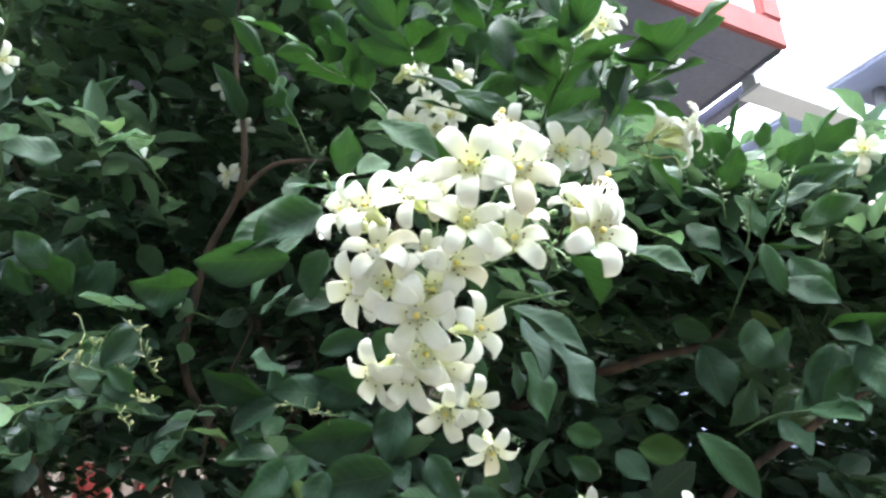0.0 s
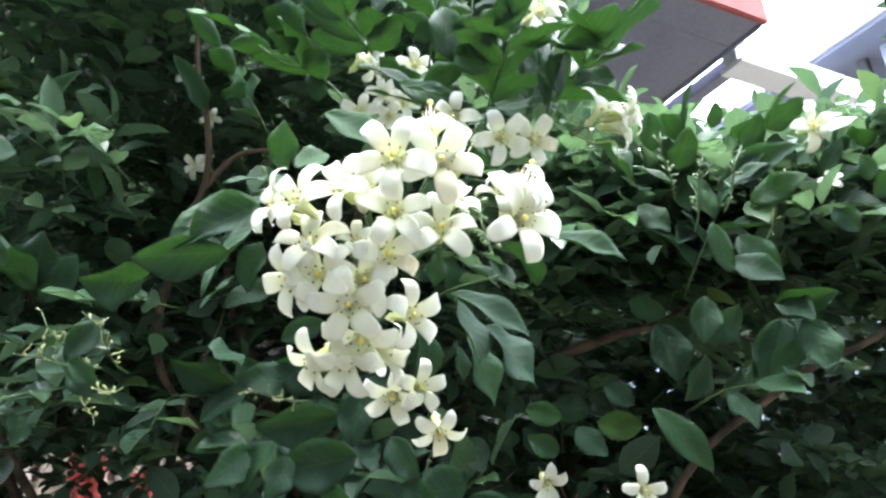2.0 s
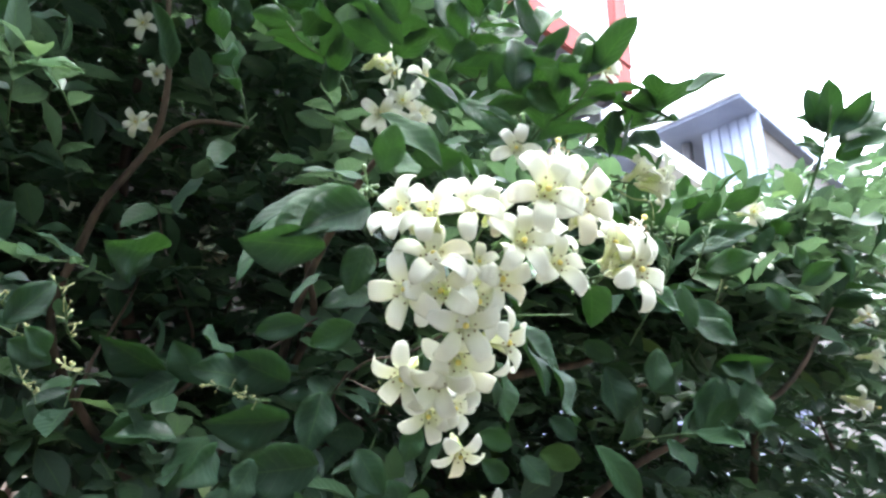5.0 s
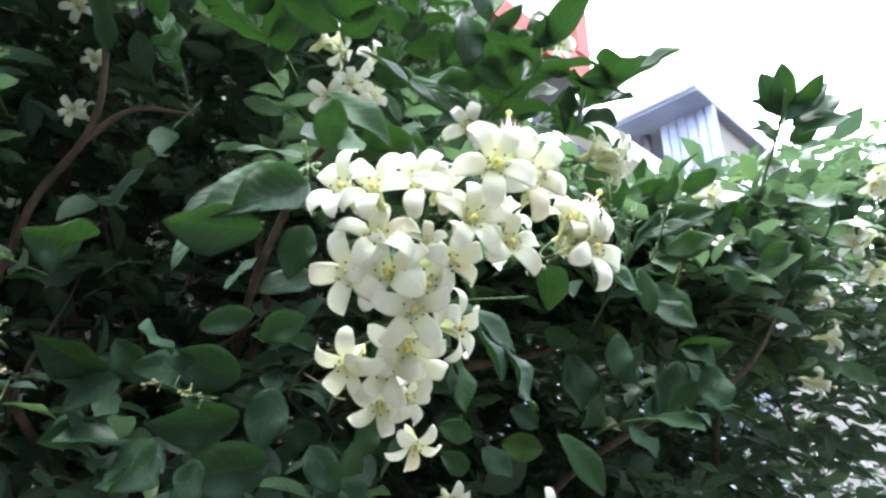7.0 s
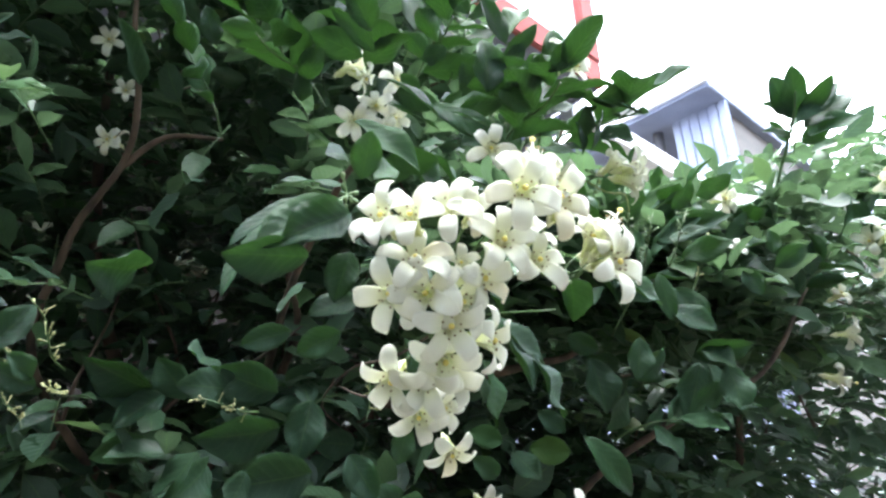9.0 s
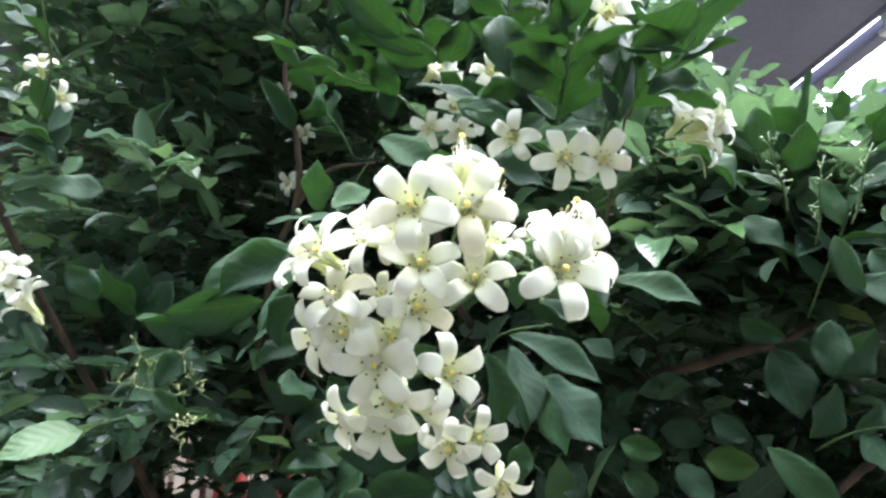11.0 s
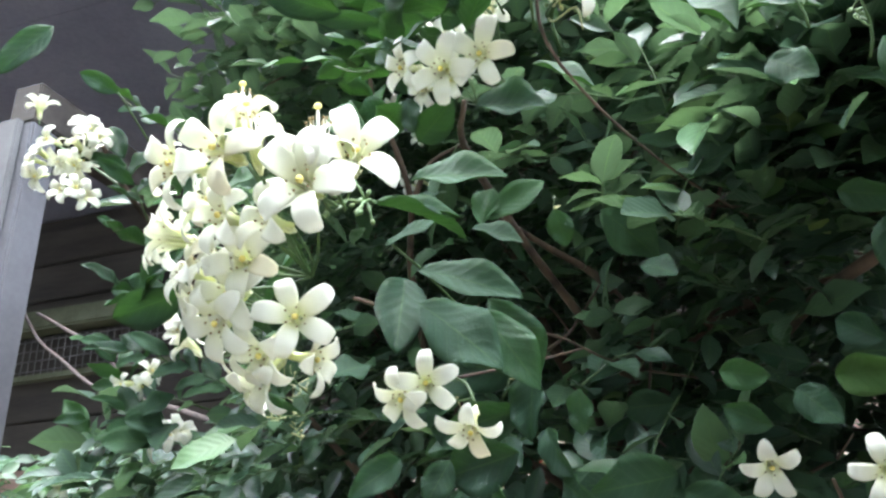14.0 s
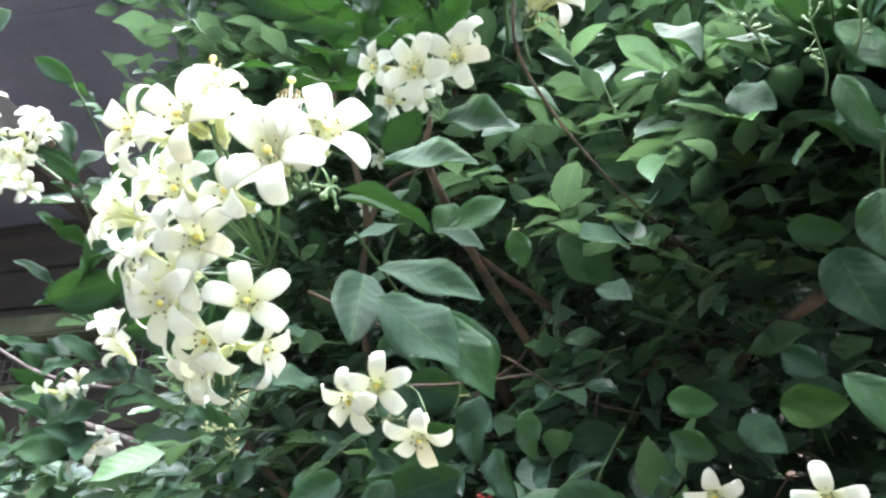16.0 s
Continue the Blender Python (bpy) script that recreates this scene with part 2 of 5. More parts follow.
def sheet_mesh(name, f, nu, nv, thick, mat, smooth=True, solid=True):
    """A thin solid sheet: f(u, v) is its middle, u along 0..1, v across 0..1, with a UV map of the same."""
    us, vs = [i / nu for i in range(nu + 1)], [j / nv for j in range(nv + 1)]
    mid = [[Vector(f(u, v)) for v in vs] for u in us]
    verts, uvs, faces = [], [], []
    for s in ((0.5, -0.5) if solid else (0.0,)):
        for i in range(nu + 1):
            for j in range(nv + 1):
                a = mid[min(i + 1, nu)][j] - mid[max(i - 1, 0)][j]
                c = mid[i][min(j + 1, nv)] - mid[i][max(j - 1, 0)]
                n = a.cross(c)
                n = n.normalized() if n.length > 1e-12 else Vector((0, 0, 1))
                edge = 0.15 if j in (0, nv) or i == nu else 1.0
                verts.append(mid[i][j] + n * (s * thick * edge))
                uvs.append((us[i], vs[j]))
    w, off = nv + 1, (nu + 1) * (nv + 1)
    for i in range(nu):
        for j in range(nv):
            q = (i * w + j, (i + 1) * w + j, (i + 1) * w + j + 1, i * w + j + 1)
            faces.append(q)
            if solid:
                faces.append(tuple(k + off for k in q[::-1]))
    rim = [j for j in range(w)] + [i * w + nv for i in range(1, nu + 1)] + [nu * w + j for j in range(nv - 1, -1, -1)] + [i * w for i in range(nu - 1, 0, -1)]
    for a, b in zip(rim, rim[1:] + rim[:1]) if solid else ():
        faces.append((a, b, b + off, a + off))
    me = bpy.data.meshes.new(name)
    me.from_pydata(verts, [], faces)
    lay = me.uv_layers.new(name="UVMap")
    for lp in me.loops:
        lay.data[lp.index].uv = uvs[lp.vertex_index]
    me.materials.append(mat)
    if smooth:
        me.polygons.foreach_set("use_smooth", [True] * len(me.polygons))
    return me


rng = random.Random(7)

# ---- leaf shapes: length 1 along x, width given, face up z ----
def leaf_outline(u, tip):
    """Half width of an elliptic leaf that narrows to a point."""
    return (max(u, 0.0) ** 0.86) * (max(1 - u, 0.0) ** (tip + 0.36))


def leaf_shape(name, ratio, bend, fold, wave, twist, tip=0.55, nu=12, nv=6, mat=None, solid=True):
    peak = max(leaf_outline(k / 50, tip) for k in range(51))

    def f(u, v):
        s = 2 * v - 1
        half = 0.5 * ratio * (leaf_outline(u, tip) / peak + 0.012)
        y = s * half
        z = -bend * u * u + fold * abs(s) ** 1.35 * half * 2 + wave * math.sin(u * 9 + (2.1 if s > 0 else 0)) * abs(s) * half
        a = twist * (u - 0.4)
        return (u * (1 - 0.25 * abs(bend) * u), y * math.cos(a), z + y * math.sin(a))

    return sheet_mesh(name, f, nu, nv, 0.012, mat or LEAF, True, solid)


LEAF_SHAPES = {}


def leaf_mesh(ratio, bend):
    """Leaves of like width and bend share one of a few meshes."""
    key = (round(ratio * 8) / 8, round(bend * 10) / 10, rng.randrange(3))
    if key not in LEAF_SHAPES:
        r, b, k = key
        LEAF_SHAPES[key] = leaf_shape("leaf", max(r, 0.25), b * 1.2, (0.22, 0.10, 0.30)[k], (0.20, 0.32, 0.26)[k], (0.2, -0.25, 0.05)[k], (0.5, 0.62, 0.56)[k])
    return LEAF_SHAPES[key]


def leaf_pose(base, tip, normal):
    b, t = Vector(base), Vector(tip)
    x = t - b
    n = Vector(normal)
    size = x.length
    x.normalize()
    z = (n - x * n.dot(x))
    if z.length < 0.1:
        z = x.orthogonal()
    z.normalize()
    y = z.cross(x)
    m = Matrix((x, y, z)).transposed().to_4x4()
    m.translation = b
    return m @ Matrix.Scale(size, 4)


# ---- the setting: ground, the house behind the shrub, the neighbour's roof ----
ground = bmesh.new()
bmesh.ops.create_grid(ground, x_segments=60, y_segments=60, size=1.0)
for v in ground.verts:
    far = v.co.length
    v.co *= 4 + 900 * far ** 4
    v.co.z = 0.02 * noise.noise(v.co * 1.3) if far < 0.6 else 0.0
tagged(finish("ground", ground, SOIL), "bare brown soil of the garden", "ground", kind="structure")

def blocker_wall(name, x0, y0, x1, y1, h, label):
    a, b = Vector((x0, y0, 0)), Vector((x1, y1, 0))
    d = b - a
    bm = box(bmesh.new(), Matrix.Translation((a + b) / 2 + Vector((0, 0, h / 2))) @ pose(0, 0, 0, 0, 0, math.degrees(math.atan2(d.y, d.x))), d.length, 0.2, h, 0.01)
    return tagged(finish(name, bm, BLOCKER_GREY, smooth=False), label, "wall", kind="structure")


# added walls out of view: they enclose the place and block low sky light
blocker_wall("blocker_south", -5.0, -2.4, 4.6, -1.6, 6.2, "added plain grey wall out of view that blocks low sky light")
blocker_wall("blocker_west", -5.0, -2.3, -4.7, 0.6, 5.2, "added plain grey wall out of view that blocks low sky light")
blocker_wall("blocker_east", 4.6, -1.55, 6.2, 0.9, 6.4, "added plain grey wall out of view that blocks low sky light")

HOUSE = pose(1.334, 2.0, 0, 0, 0, 24.28)      # x along the front, y into the house, 0, 0 at the corner of the eaves


def house_box(name, mat, x0, x1, y0, y1, z0, z1, parent=None, label="", bevel=0.0, smooth=False):
    bm = box(bmesh.new(), pose((x0 + x1) / 2, (y0 + y1) / 2, (z0 + z1) / 2), x1 - x0, y1 - y0, z1 - z0, bevel)
    ob = finish(name, bm, mat, parent, label, smooth)
    if parent is None:
        ob.matrix_world = HOUSE
    return ob


house = thing("house", "house with white upper storey, red trim and dark open porch", "house", kind="structure", at=HOUSE)
# upper storey, standing out over the porch
house_box("upper_wall", PLASTER_WHITE, -7.0, -0.03, 0.03, 5.0, 3.222, 5.6, house, "white rendered upper wall")
house_box("fascia", RED_PAINT, -7.02, 0.0, 0.0, 0.025, 3.1, 3.225, house, "red painted fascia board", 0.006)
house_box("fascia", SOFFIT, -0.025, 0.0, 0.027, 5.0, 3.1, 3.225, house, "grey painted side fascia", 0.006)
house_box("barge_board", SOFFIT, 0.034, 0.10, 0.245, 5.0, 3.07, 3.13, house, "grey board standing off the eaves", 0.004)
house_box("corner_trim", RED_PAINT, -0.10, 0.004, -0.004, 0.10, 3.229, 5.6, house, "red painted corner trim", 0.006)
house_box("top_trim", RED_PAINT, -7.0, 0.02, -0.02, 5.0, 5.602, 5.75, house, "red painted roof edge", 0.006)
# underside: two slabs with an open joint between them
tagged(house_box("ceiling", SOFFIT, -7.0, -0.027, 0.027, 0.17, 3.11, 3.215), "grey underside of the overhanging storey", "ceiling", kind="structure")
tagged(house_box("ceiling", SOFFIT, -7.0, -0.027, 0.172, 5.0, 3.11, 3.215), "grey underside of the overhanging storey", "ceiling", kind="structure")
# back of the porch
tagged(house_box("wall_porch", BRICK, -7.0, 0.3, 1.40, 1.6, 0, 1.78), "old brick wall behind the porch", "wall", kind="structure")
upper_back = house_box("wall_boards", DARK_WOOD, -7.0, 0.3, 1.44, 1.6, 1.784, 3.1)
tagged(upper_back, "dark timber boarding at the back of the porch", "wall", kind="structure")
for k in range(6):
    house_box("plank", DARK_WOOD, -6.9, 0.25, 1.405, 1.438, 1.80 + 0.205 * k, 1.995 + 0.205 * k, upper_back, bevel=0.006).matrix_local = Matrix()
lintel = house_box("lintel_beam", GREEN_WOOD, -6.9, -0.6, 1.28, 1.40, 2.42, 2.52, bevel=0.01)
tagged(lintel, "mossy timber beam across the porch wall", "beam", kind="structure")
mesh_band = thing("wire_grille", "grey wire grille below the porch beam", "grille", at=HOUSE)
bm = bmesh.new()
for k in range(110):
    box(bm, pose(-5.5 + 0.04 * k, 1.36, 2.31), 0.004, 0.004, 0.18)
for k in range(4):
    box(bm, pose(-3.3, 1.352, 2.235 + 0.05 * k), 4.5, 0.006, 0.006)
part("mesh", bm, WIRE, mesh_band)
house_box("grille_frame", GREEN_WOOD, -5.6, -1.0, 1.34, 1.40, 2.19, 2.215, mesh_band)

# porch post with a pale front board
porch_post = thing("porch_post", "square grey porch post with a paler front board", "post", at=HOUSE)
house_box("shaft", POST_GREY, -3.455, -3.355, 0.07, 0.17, 0, 2.60, porch_post, bevel=0.008)
house_box("face_board", POST_WHITE, -3.465, -3.385, 0.045, 0.068, 0, 2.60, porch_post, "pale grey board", bevel=0.004)
house_box("foot", POST_GREY, -3.485, -3.325, 0.04, 0.20, 0, 0.12, porch_post, bevel=0.01)

house_box("tie_beam", DARK_WOOD, -3.455, -3.355, 0.075, 1.40, 2.603, 2.74, house, "dark timber beam from the post to the porch wall", 0.005)

# slatted panel and things before the brick
slat_panel = thing("slatted_panel", "cream painted panel of upright slats on the porch", "railing", at=HOUSE)
for k in range(34):
    house_box("slat", CREAM, -2.95 + 0.055 * k, -2.918 + 0.055 * k, 1.30, 1.325, 0.75, 1.74 + 0.02 * math.sin(k * 2.3), slat_panel, bevel=0.004)
house_box("rail", CREAM, -3.0, -1.05, 1.327, 1.36, 0.85, 0.91, slat_panel, bevel=0.004)
house_box("rail", CREAM, -3.0, -1.05, 1.327, 1.36, 1.52, 1.58, slat_panel, bevel=0.004)


def cloth(name, label, x, y, z, w, h):
    def f(u, v):
        return (v * w - w / 2, 0.012 * math.sin(v * 14) * (0.4 + u) + 0.01 * math.sin(u * 5 + v * 4), -u * h)
    ob = new(name, sheet_mesh(name, f, 12, 16, 0.003, RED_CLOTH))
    ob.matrix_world = HOUSE @ pose(x, y, z)
    return tagged(ob, label, "cloth")


cloth("red_cloth", "red cloth hung over the cream slats", -2.10, 1.27, 1.66, 0.11, 0.30)
cloth("red_cloth", "small red cloth hung over the cream slats", -1.93, 1.27, 1.60, 0.07, 0.2)

# beam that runs out from the eaves
side_beam = thing("roof_beam", "grey steel beam running out from the eaves", "beam", at=HOUSE)
house_box("web", STEEL, 0.004, 4.6, 0.17, 0.24, 3.06, 3.17, side_beam, bevel=0.004)
house_box("flange", PLASTER_WHITE, 0.004, 4.6, 0.15, 0.26, 3.04, 3.058, side_beam)
house_box("stay", STEEL, 4.5, 4.58, 0.17, 0.24, 0, 3.06, side_beam)

# neighbour: a flat roof over corrugated sheet walls
NEAR_B = pose(4.13, 4.27, 0, 0, 0, 24.28)
neighbour = thing("neighbour_house", "neighbouring shed with flat roof and corrugated sheet walls", "building", kind="structure", at=NEAR_B)
house_box("roof", SHEET, 0, 5.2, 0, 5.0, 5.30, 5.43, neighbour, "pale sheet metal roof", 0.01)
house_box("gutter", STEEL, -0.05, 0.0, 0, 5.0, 5.33, 5.45, neighbour, "grey gutter", 0.01)
house_box("side_wall", DARK_WOOD, 0.42, 5.0, 0.10, 0.2, 0, 5.3, neighbour, "dark brown side wall")
bm = bmesh.new()
front, rear = [], []
for k in range(61):
    y = 0.01 * k
    x = 0.35 + (0.018 if k % 10 in (0, 1) else 0.0)
    front.append([bm.verts.new((x, y, z)) for z in (0.0, 4.62, 5.3)])
    rear.append([bm.verts.new((x + 0.012, y, z)) for z in (0.0, 4.62, 5.3)])
for rows, flip in ((front, False), (rear, True)):
    for a, b in zip(rows, rows[1:]):
        for i in (0, 1):
            q = (a[i], a[i + 1], b[i + 1], b[i])
            bm.faces.new(q[::-1] if flip else q)
part("sheet_wall", bm, SHEET, neighbour, "corrugated grey sheet wall")
house_box("seam_rail", STEEL, 0.335, 0.35, 0.0, 0.6, 4.60, 4.625, neighbour, "grey rail along the sheet joint")
for y in (0.80, 1.06, 2.2):
    bm = tube(bmesh.new(), [(0.42, y, 0), (0.42, y, 2.6), (0.42, y, 5.3)], [0.055] * 3, 12)
    part("column", bm, POST_GREY, neighbour, "round grey column", True)
house_box("rear_wall", SHEET, 0.36, 0.46, 1.25, 2.1, 0, 4.9, neighbour, "grey sheet wall")
house_box("sill_wall", SHEET, 0.36, 0.46, 0.62, 4.9, 0, 4.55, neighbour, "grey sheet wall below the openings")


# ---- the shrub ----
shrub = thing("jasmine_shrub", "large orange jasmine shrub with glossy dark green leaves", "shrub", at=pose(0.15, 0.85, 0))
SHRUB_INV = shrub.matrix_world.inverted()


def limb(name, points, r0, r1, mat=BARK, sides=8, owner=None):
    pts = smooth_path(points, 6)
    n = len(pts) - 1
    if r0 < 0.03:
        r0, r1 = r0 * 0.62, r1 * 0.62
    wob = [p + Vector(noise.noise_vector(p * 14)) * 0.006 * (r0 / 0.02) for p in pts]
    radii = [(r0 + (r1 - r0) * i / n) * (1 + 0.12 * noise.noise(p * 40)) for i, p in enumerate(wob)]
    ob = finish(name, tube(bmesh.new(), wob, radii, sides), mat)
    ob.parent = owner or shrub
    ob.matrix_parent_inverse = SHRUB_INV
    return ob


limb("trunk", [(0.15, 0.85, -0.02), (0.13, 0.86, 0.35), (0.17, 0.86, 0.75), (0.12, 0.86, 1.15)], 0.042, 0.024, sides=12)
limb("trunk", [(0.19, 0.88, -0.02), (0.30, 0.88, 0.4), (0.42, 0.84, 0.85), (0.50, 0.80, 1.2)], 0.034, 0.02, sides=12)
limb("branch", [(0.12, 0.86, 1.12), (-0.06, 0.84, 1.36), (-0.22, 0.82, 1.66), (-0.26, 0.84, 2.0), (-0.26, 0.88, 2.35)], 0.018, 0.006)
limb("branch", [(0.12, 0.86, 1.12), (0.20, 0.92, 1.45), (0.12, 0.94, 1.85), (0.05, 0.92, 2.3)], 0.018, 0.006)
limb("branch", [(0.16, 0.85, 0.9), (-0.15, 0.80, 1.2), (-0.42, 0.76, 1.45), (-0.62, 0.80, 1.8)], 0.014, 0.005)
limb("branch", [(0.50, 0.80, 1.18), (0.58, 0.78, 1.45), (0.62, 0.76, 1.70)], 0.014, 0.005)
limb("branch", [(0.18, 0.86, 1.10), (0.22, 0.62, 1.40), (0.30, 0.52, 1.495), (0.37, 0.48, 1.53), (0.45, 0.48, 1.62)], 0.007, 0.003)
limb("branch", [(-0.04, 0.84, 1.44), (0.08, 0.68, 1.53), (0.174, 0.565, 1.547), (0.228, 0.563, 1.56), (0.28, 0.58, 1.60)], 0.010, 0.004)
limb("branch", [(-0.02, 0.84, 1.30), (-0.22, 0.66, 1.52), (-0.215, 0.585, 1.63), (-0.174, 0.538, 1.698), (-0.167, 0.512, 1.74), (-0.175, 0.49, 1.80), (-0.19, 0.50, 1.95)], 0.007, 0.003)
limb("branch", [(-0.178, 0.542, 1.692), (-0.145, 0.533, 1.722), (-0.10, 0.533, 1.727)], 0.005, 0.0025)
limb("branch", [(0.24, 0.88, 1.66), (0.178, 0.829, 1.623), (0.076, 0.774, 1.594), (0.003, 0.761, 1.577), (-0.06, 0.79, 1.52), (-0.05, 0.84, 1.36)], 0.010, 0.013)
limb("branch", [(-0.12, 0.74, 1.44), (-0.043, 0.69, 1.531), (-0.024, 0.642, 1.57), (-0.024, 0.588, 1.592), (-0.036, 0.54, 1.606), (-0.04, 0.48, 1.615)], 0.009, 0.003)
limb("branch", [(0.06, 0.71, 1.50), (0.00, 0.58, 1.51), (0.00, 0.46, 1.515), (0.005, 0.36, 1.50), (0.012, 0.285, 1.497)], 0.0014, 0.0012, BARK)
limb("branch", [(0.004, 0.38, 1.505), (0.03, 0.31, 1.508), (0.055, 0.262, 1.500)], 0.0008, 0.0008, STALK)
limb("branch", [(0.00, 0.50, 1.512), (0.00, 0.41, 1.488), (0.014, 0.345, 1.472)], 0.0013, 0.0012, BARK)
limb("branch", [(0.12, 0.71, 1.60), (0.09, 0.50, 1.60), (0.09, 0.34, 1.60), (0.10, 0.31, 1.635)], 0.0014, 0.0012, BARK)
limb("branch", [(-0.05, 0.72, 1.50), (-0.04, 0.55, 1.58), (-0.02, 0.42, 1.63), (0.0, 0.39, 1.65)], 0.007, 0.0025)
limb("branch", [(0.14, 0.72, 1.25), (0.12, 0.60, 1.36), (0.125, 0.50, 1.42)], 0.004, 0.0016, BARK)
limb("branch", [(-0.35, 0.70, 1.42), (-0.38, 0.50, 1.60), (-0.37, 0.36, 1.72), (-0.36, 0.33, 1.75)], 0.007, 0.003)
limb("twig", [(-0.30, 0.37, 1.690), (-0.255, 0.325, 1.700), (-0.238, 0.287, 1.723)], 0.0018, 0.0010, STALK)
limb("twig", [(-0.37, 0.36, 1.72), (-0.42, 0.33, 1.765), (-0.468, 0.312, 1.800)], 0.0024, 0.0014, STALK)
limb("bare_twig", [(-0.55, 0.66, 1.53), (-0.88, 0.70, 1.628), (-1.117, 0.74, 1.685), (-1.384, 0.80, 1.759), (-1.567, 0.80, 1.852), (-1.796, 0.80, 1.980), (-2.05, 0.80, 2.23), (-2.26, 0.80, 2.60)], 0.009, 0.006, DRY_BARK)
limb("bare_twig", [(-0.90, 0.74, 1.70), (-1.11, 0.78, 1.753), (-1.297, 0.80, 1.812), (-1.478, 0.80, 1.891), (-1.853, 0.82, 2.054)], 0.006, 0.008, DRY_BARK)
limb("bare_twig", [(-1.341, 0.80, 1.833), (-1.291, 0.80, 1.788), (-1.207, 0.79, 1.733)], 0.006, 0.004, DRY_BARK)


def leaf(base, tip, normal, ratio, bend):
    """One leaf as a part of the shrub, from base to tip, facing the normal."""
    ob = new("leaf", leaf_mesh(min(max(ratio, 0.3), 0.64), bend))
    ob.parent = shrub
    ob.matrix_local = SHRUB_INV @ leaf_pose(base, tip, normal)
    return ob


leaf((-0.035, 0.251, 1.547), (-0.033, 0.240, 1.565), (-0.16, -0.86, -0.49), 0.77, 0.03)
leaf((-0.030, 0.251, 1.548), (-0.017, 0.261, 1.563), (0.09, -0.99, 0.14), 0.47, 0.10)
leaf((-0.036, 0.276, 1.556), (-0.067, 0.267, 1.555), (-0.01, -0.71, 0.71), 0.21, 0.10)
leaf((-0.041, 0.241, 1.526), (-0.067, 0.235, 1.511), (-0.25, -0.96, -0.11), 0.58, 0.10)
leaf((-0.043, 0.247, 1.531), (-0.076, 0.236, 1.509), (-0.26, -0.97, 0.00), 0.45, 0.10)
leaf((-0.055, 0.252, 1.511), (-0.087, 0.236, 1.503), (-0.15, -0.70, -0.68), 0.50, -0.05)
leaf((-0.040, 0.244, 1.511), (-0.046, 0.246, 1.491), (-0.32, -0.93, -0.19), 0.69, 0.12)
leaf((-0.035, 0.252, 1.495), (-0.055, 0.247, 1.487), (-0.01, -0.97, 0.23), 0.50, 0.10)
leaf((-0.055, 0.262, 1.504), (-0.067, 0.253, 1.489), (-0.62, -0.70, 0.35), 0.20, 0.10)
leaf((-0.061, 0.321, 1.556), (-0.093, 0.304, 1.518), (-0.61, -0.78, 0.16), 0.30, 0.20)
leaf((-0.051, 0.297, 1.558), (-0.089, 0.286, 1.535), (-0.31, -0.84, 0.45), 0.24, 0.15)
leaf((0.077, 0.248, 1.511), (0.109, 0.253, 1.505), (0.14, -0.88, 0.46), 0.43, 0.10)
leaf((0.048, 0.319, 1.526), (0.065, 0.335, 1.521), (0.58, -0.62, 0.52), 0.56, 0.10)
leaf((0.036, 0.297, 1.505), (0.077, 0.309, 1.489), (0.34, -0.80, 0.48), 0.38, 0.12)
leaf((0.037, 0.288, 1.499), (0.049, 0.269, 1.467), (0.68, -0.46, 0.56), 0.54, 0.10)
leaf((0.050, 0.280, 1.484), (0.076, 0.294, 1.459), (0.65, -0.68, 0.33), 0.57, 0.12)
leaf((0.044, 0.325, 1.492), (0.065, 0.338, 1.458), (0.66, -0.74, 0.10), 0.44, 0.15)
leaf((0.016, 0.373, 1.515), (0.026, 0.406, 1.477), (0.83, -0.55, -0.12), 0.47, 0.12)
leaf((0.058, 0.252, 1.511), (0.078, 0.280, 1.508), (0.15, -0.45, 0.88), 0.45, 0.18)
leaf((0.038, 0.314, 1.484), (0.042, 0.318, 1.467), (0.68, -0.73, -0.07), 0.44, 0.10)
leaf((0.014, 0.297, 1.544), (0.037, 0.332, 1.544), (0.52, -0.66, 0.54), 0.27, 0.12)
leaf((0.010, 0.306, 1.526), (0.024, 0.333, 1.549), (0.19, -0.92, 0.34), 0.25, 0.10)
leaf((0.011, 0.384, 1.563), (0.042, 0.403, 1.586), (0.76, -0.63, 0.15), 0.34, 0.10)
leaf((0.009, 0.384, 1.561), (0.016, 0.388, 1.585), (0.35, -0.93, -0.08), 0.64, 0.10)
leaf((-0.024, 0.450, 1.448), (-0.073, 0.433, 1.436), (-0.23, -0.93, -0.27), 0.59, 0.15)
leaf((-0.002, 0.446, 1.458), (0.014, 0.435, 1.430), (-0.23, -0.93, -0.29), 1.01, 0.12)
leaf((-0.042, 0.488, 1.480), (-0.093, 0.460, 1.464), (-0.20, -0.85, -0.49), 0.50, 0.15)
leaf((-0.023, 0.474, 1.497), (-0.031, 0.470, 1.455), (-0.12, -0.91, -0.39), 0.75, 0.10)
leaf((-0.129, 0.531, 1.512), (-0.173, 0.500, 1.524), (-0.52, -0.82, -0.26), 0.56, 0.12)
leaf((-0.103, 0.534, 1.507), (-0.130, 0.526, 1.534), (-0.33, -0.89, -0.33), 0.73, 0.10)
leaf((-0.121, 0.532, 1.509), (-0.150, 0.512, 1.484), (-0.51, -0.80, -0.33), 0.52, 0.12)
leaf((-0.127, 0.537, 1.477), (-0.162, 0.523, 1.464), (-0.34, -0.92, -0.22), 0.54, 0.12)
leaf((-0.094, 0.520, 1.468), (-0.116, 0.501, 1.432), (-0.60, -0.75, -0.28), 0.61, 0.12)
leaf((-0.044, 0.494, 1.505), (-0.088, 0.472, 1.514), (-0.33, -0.91, -0.26), 0.60, 0.10)
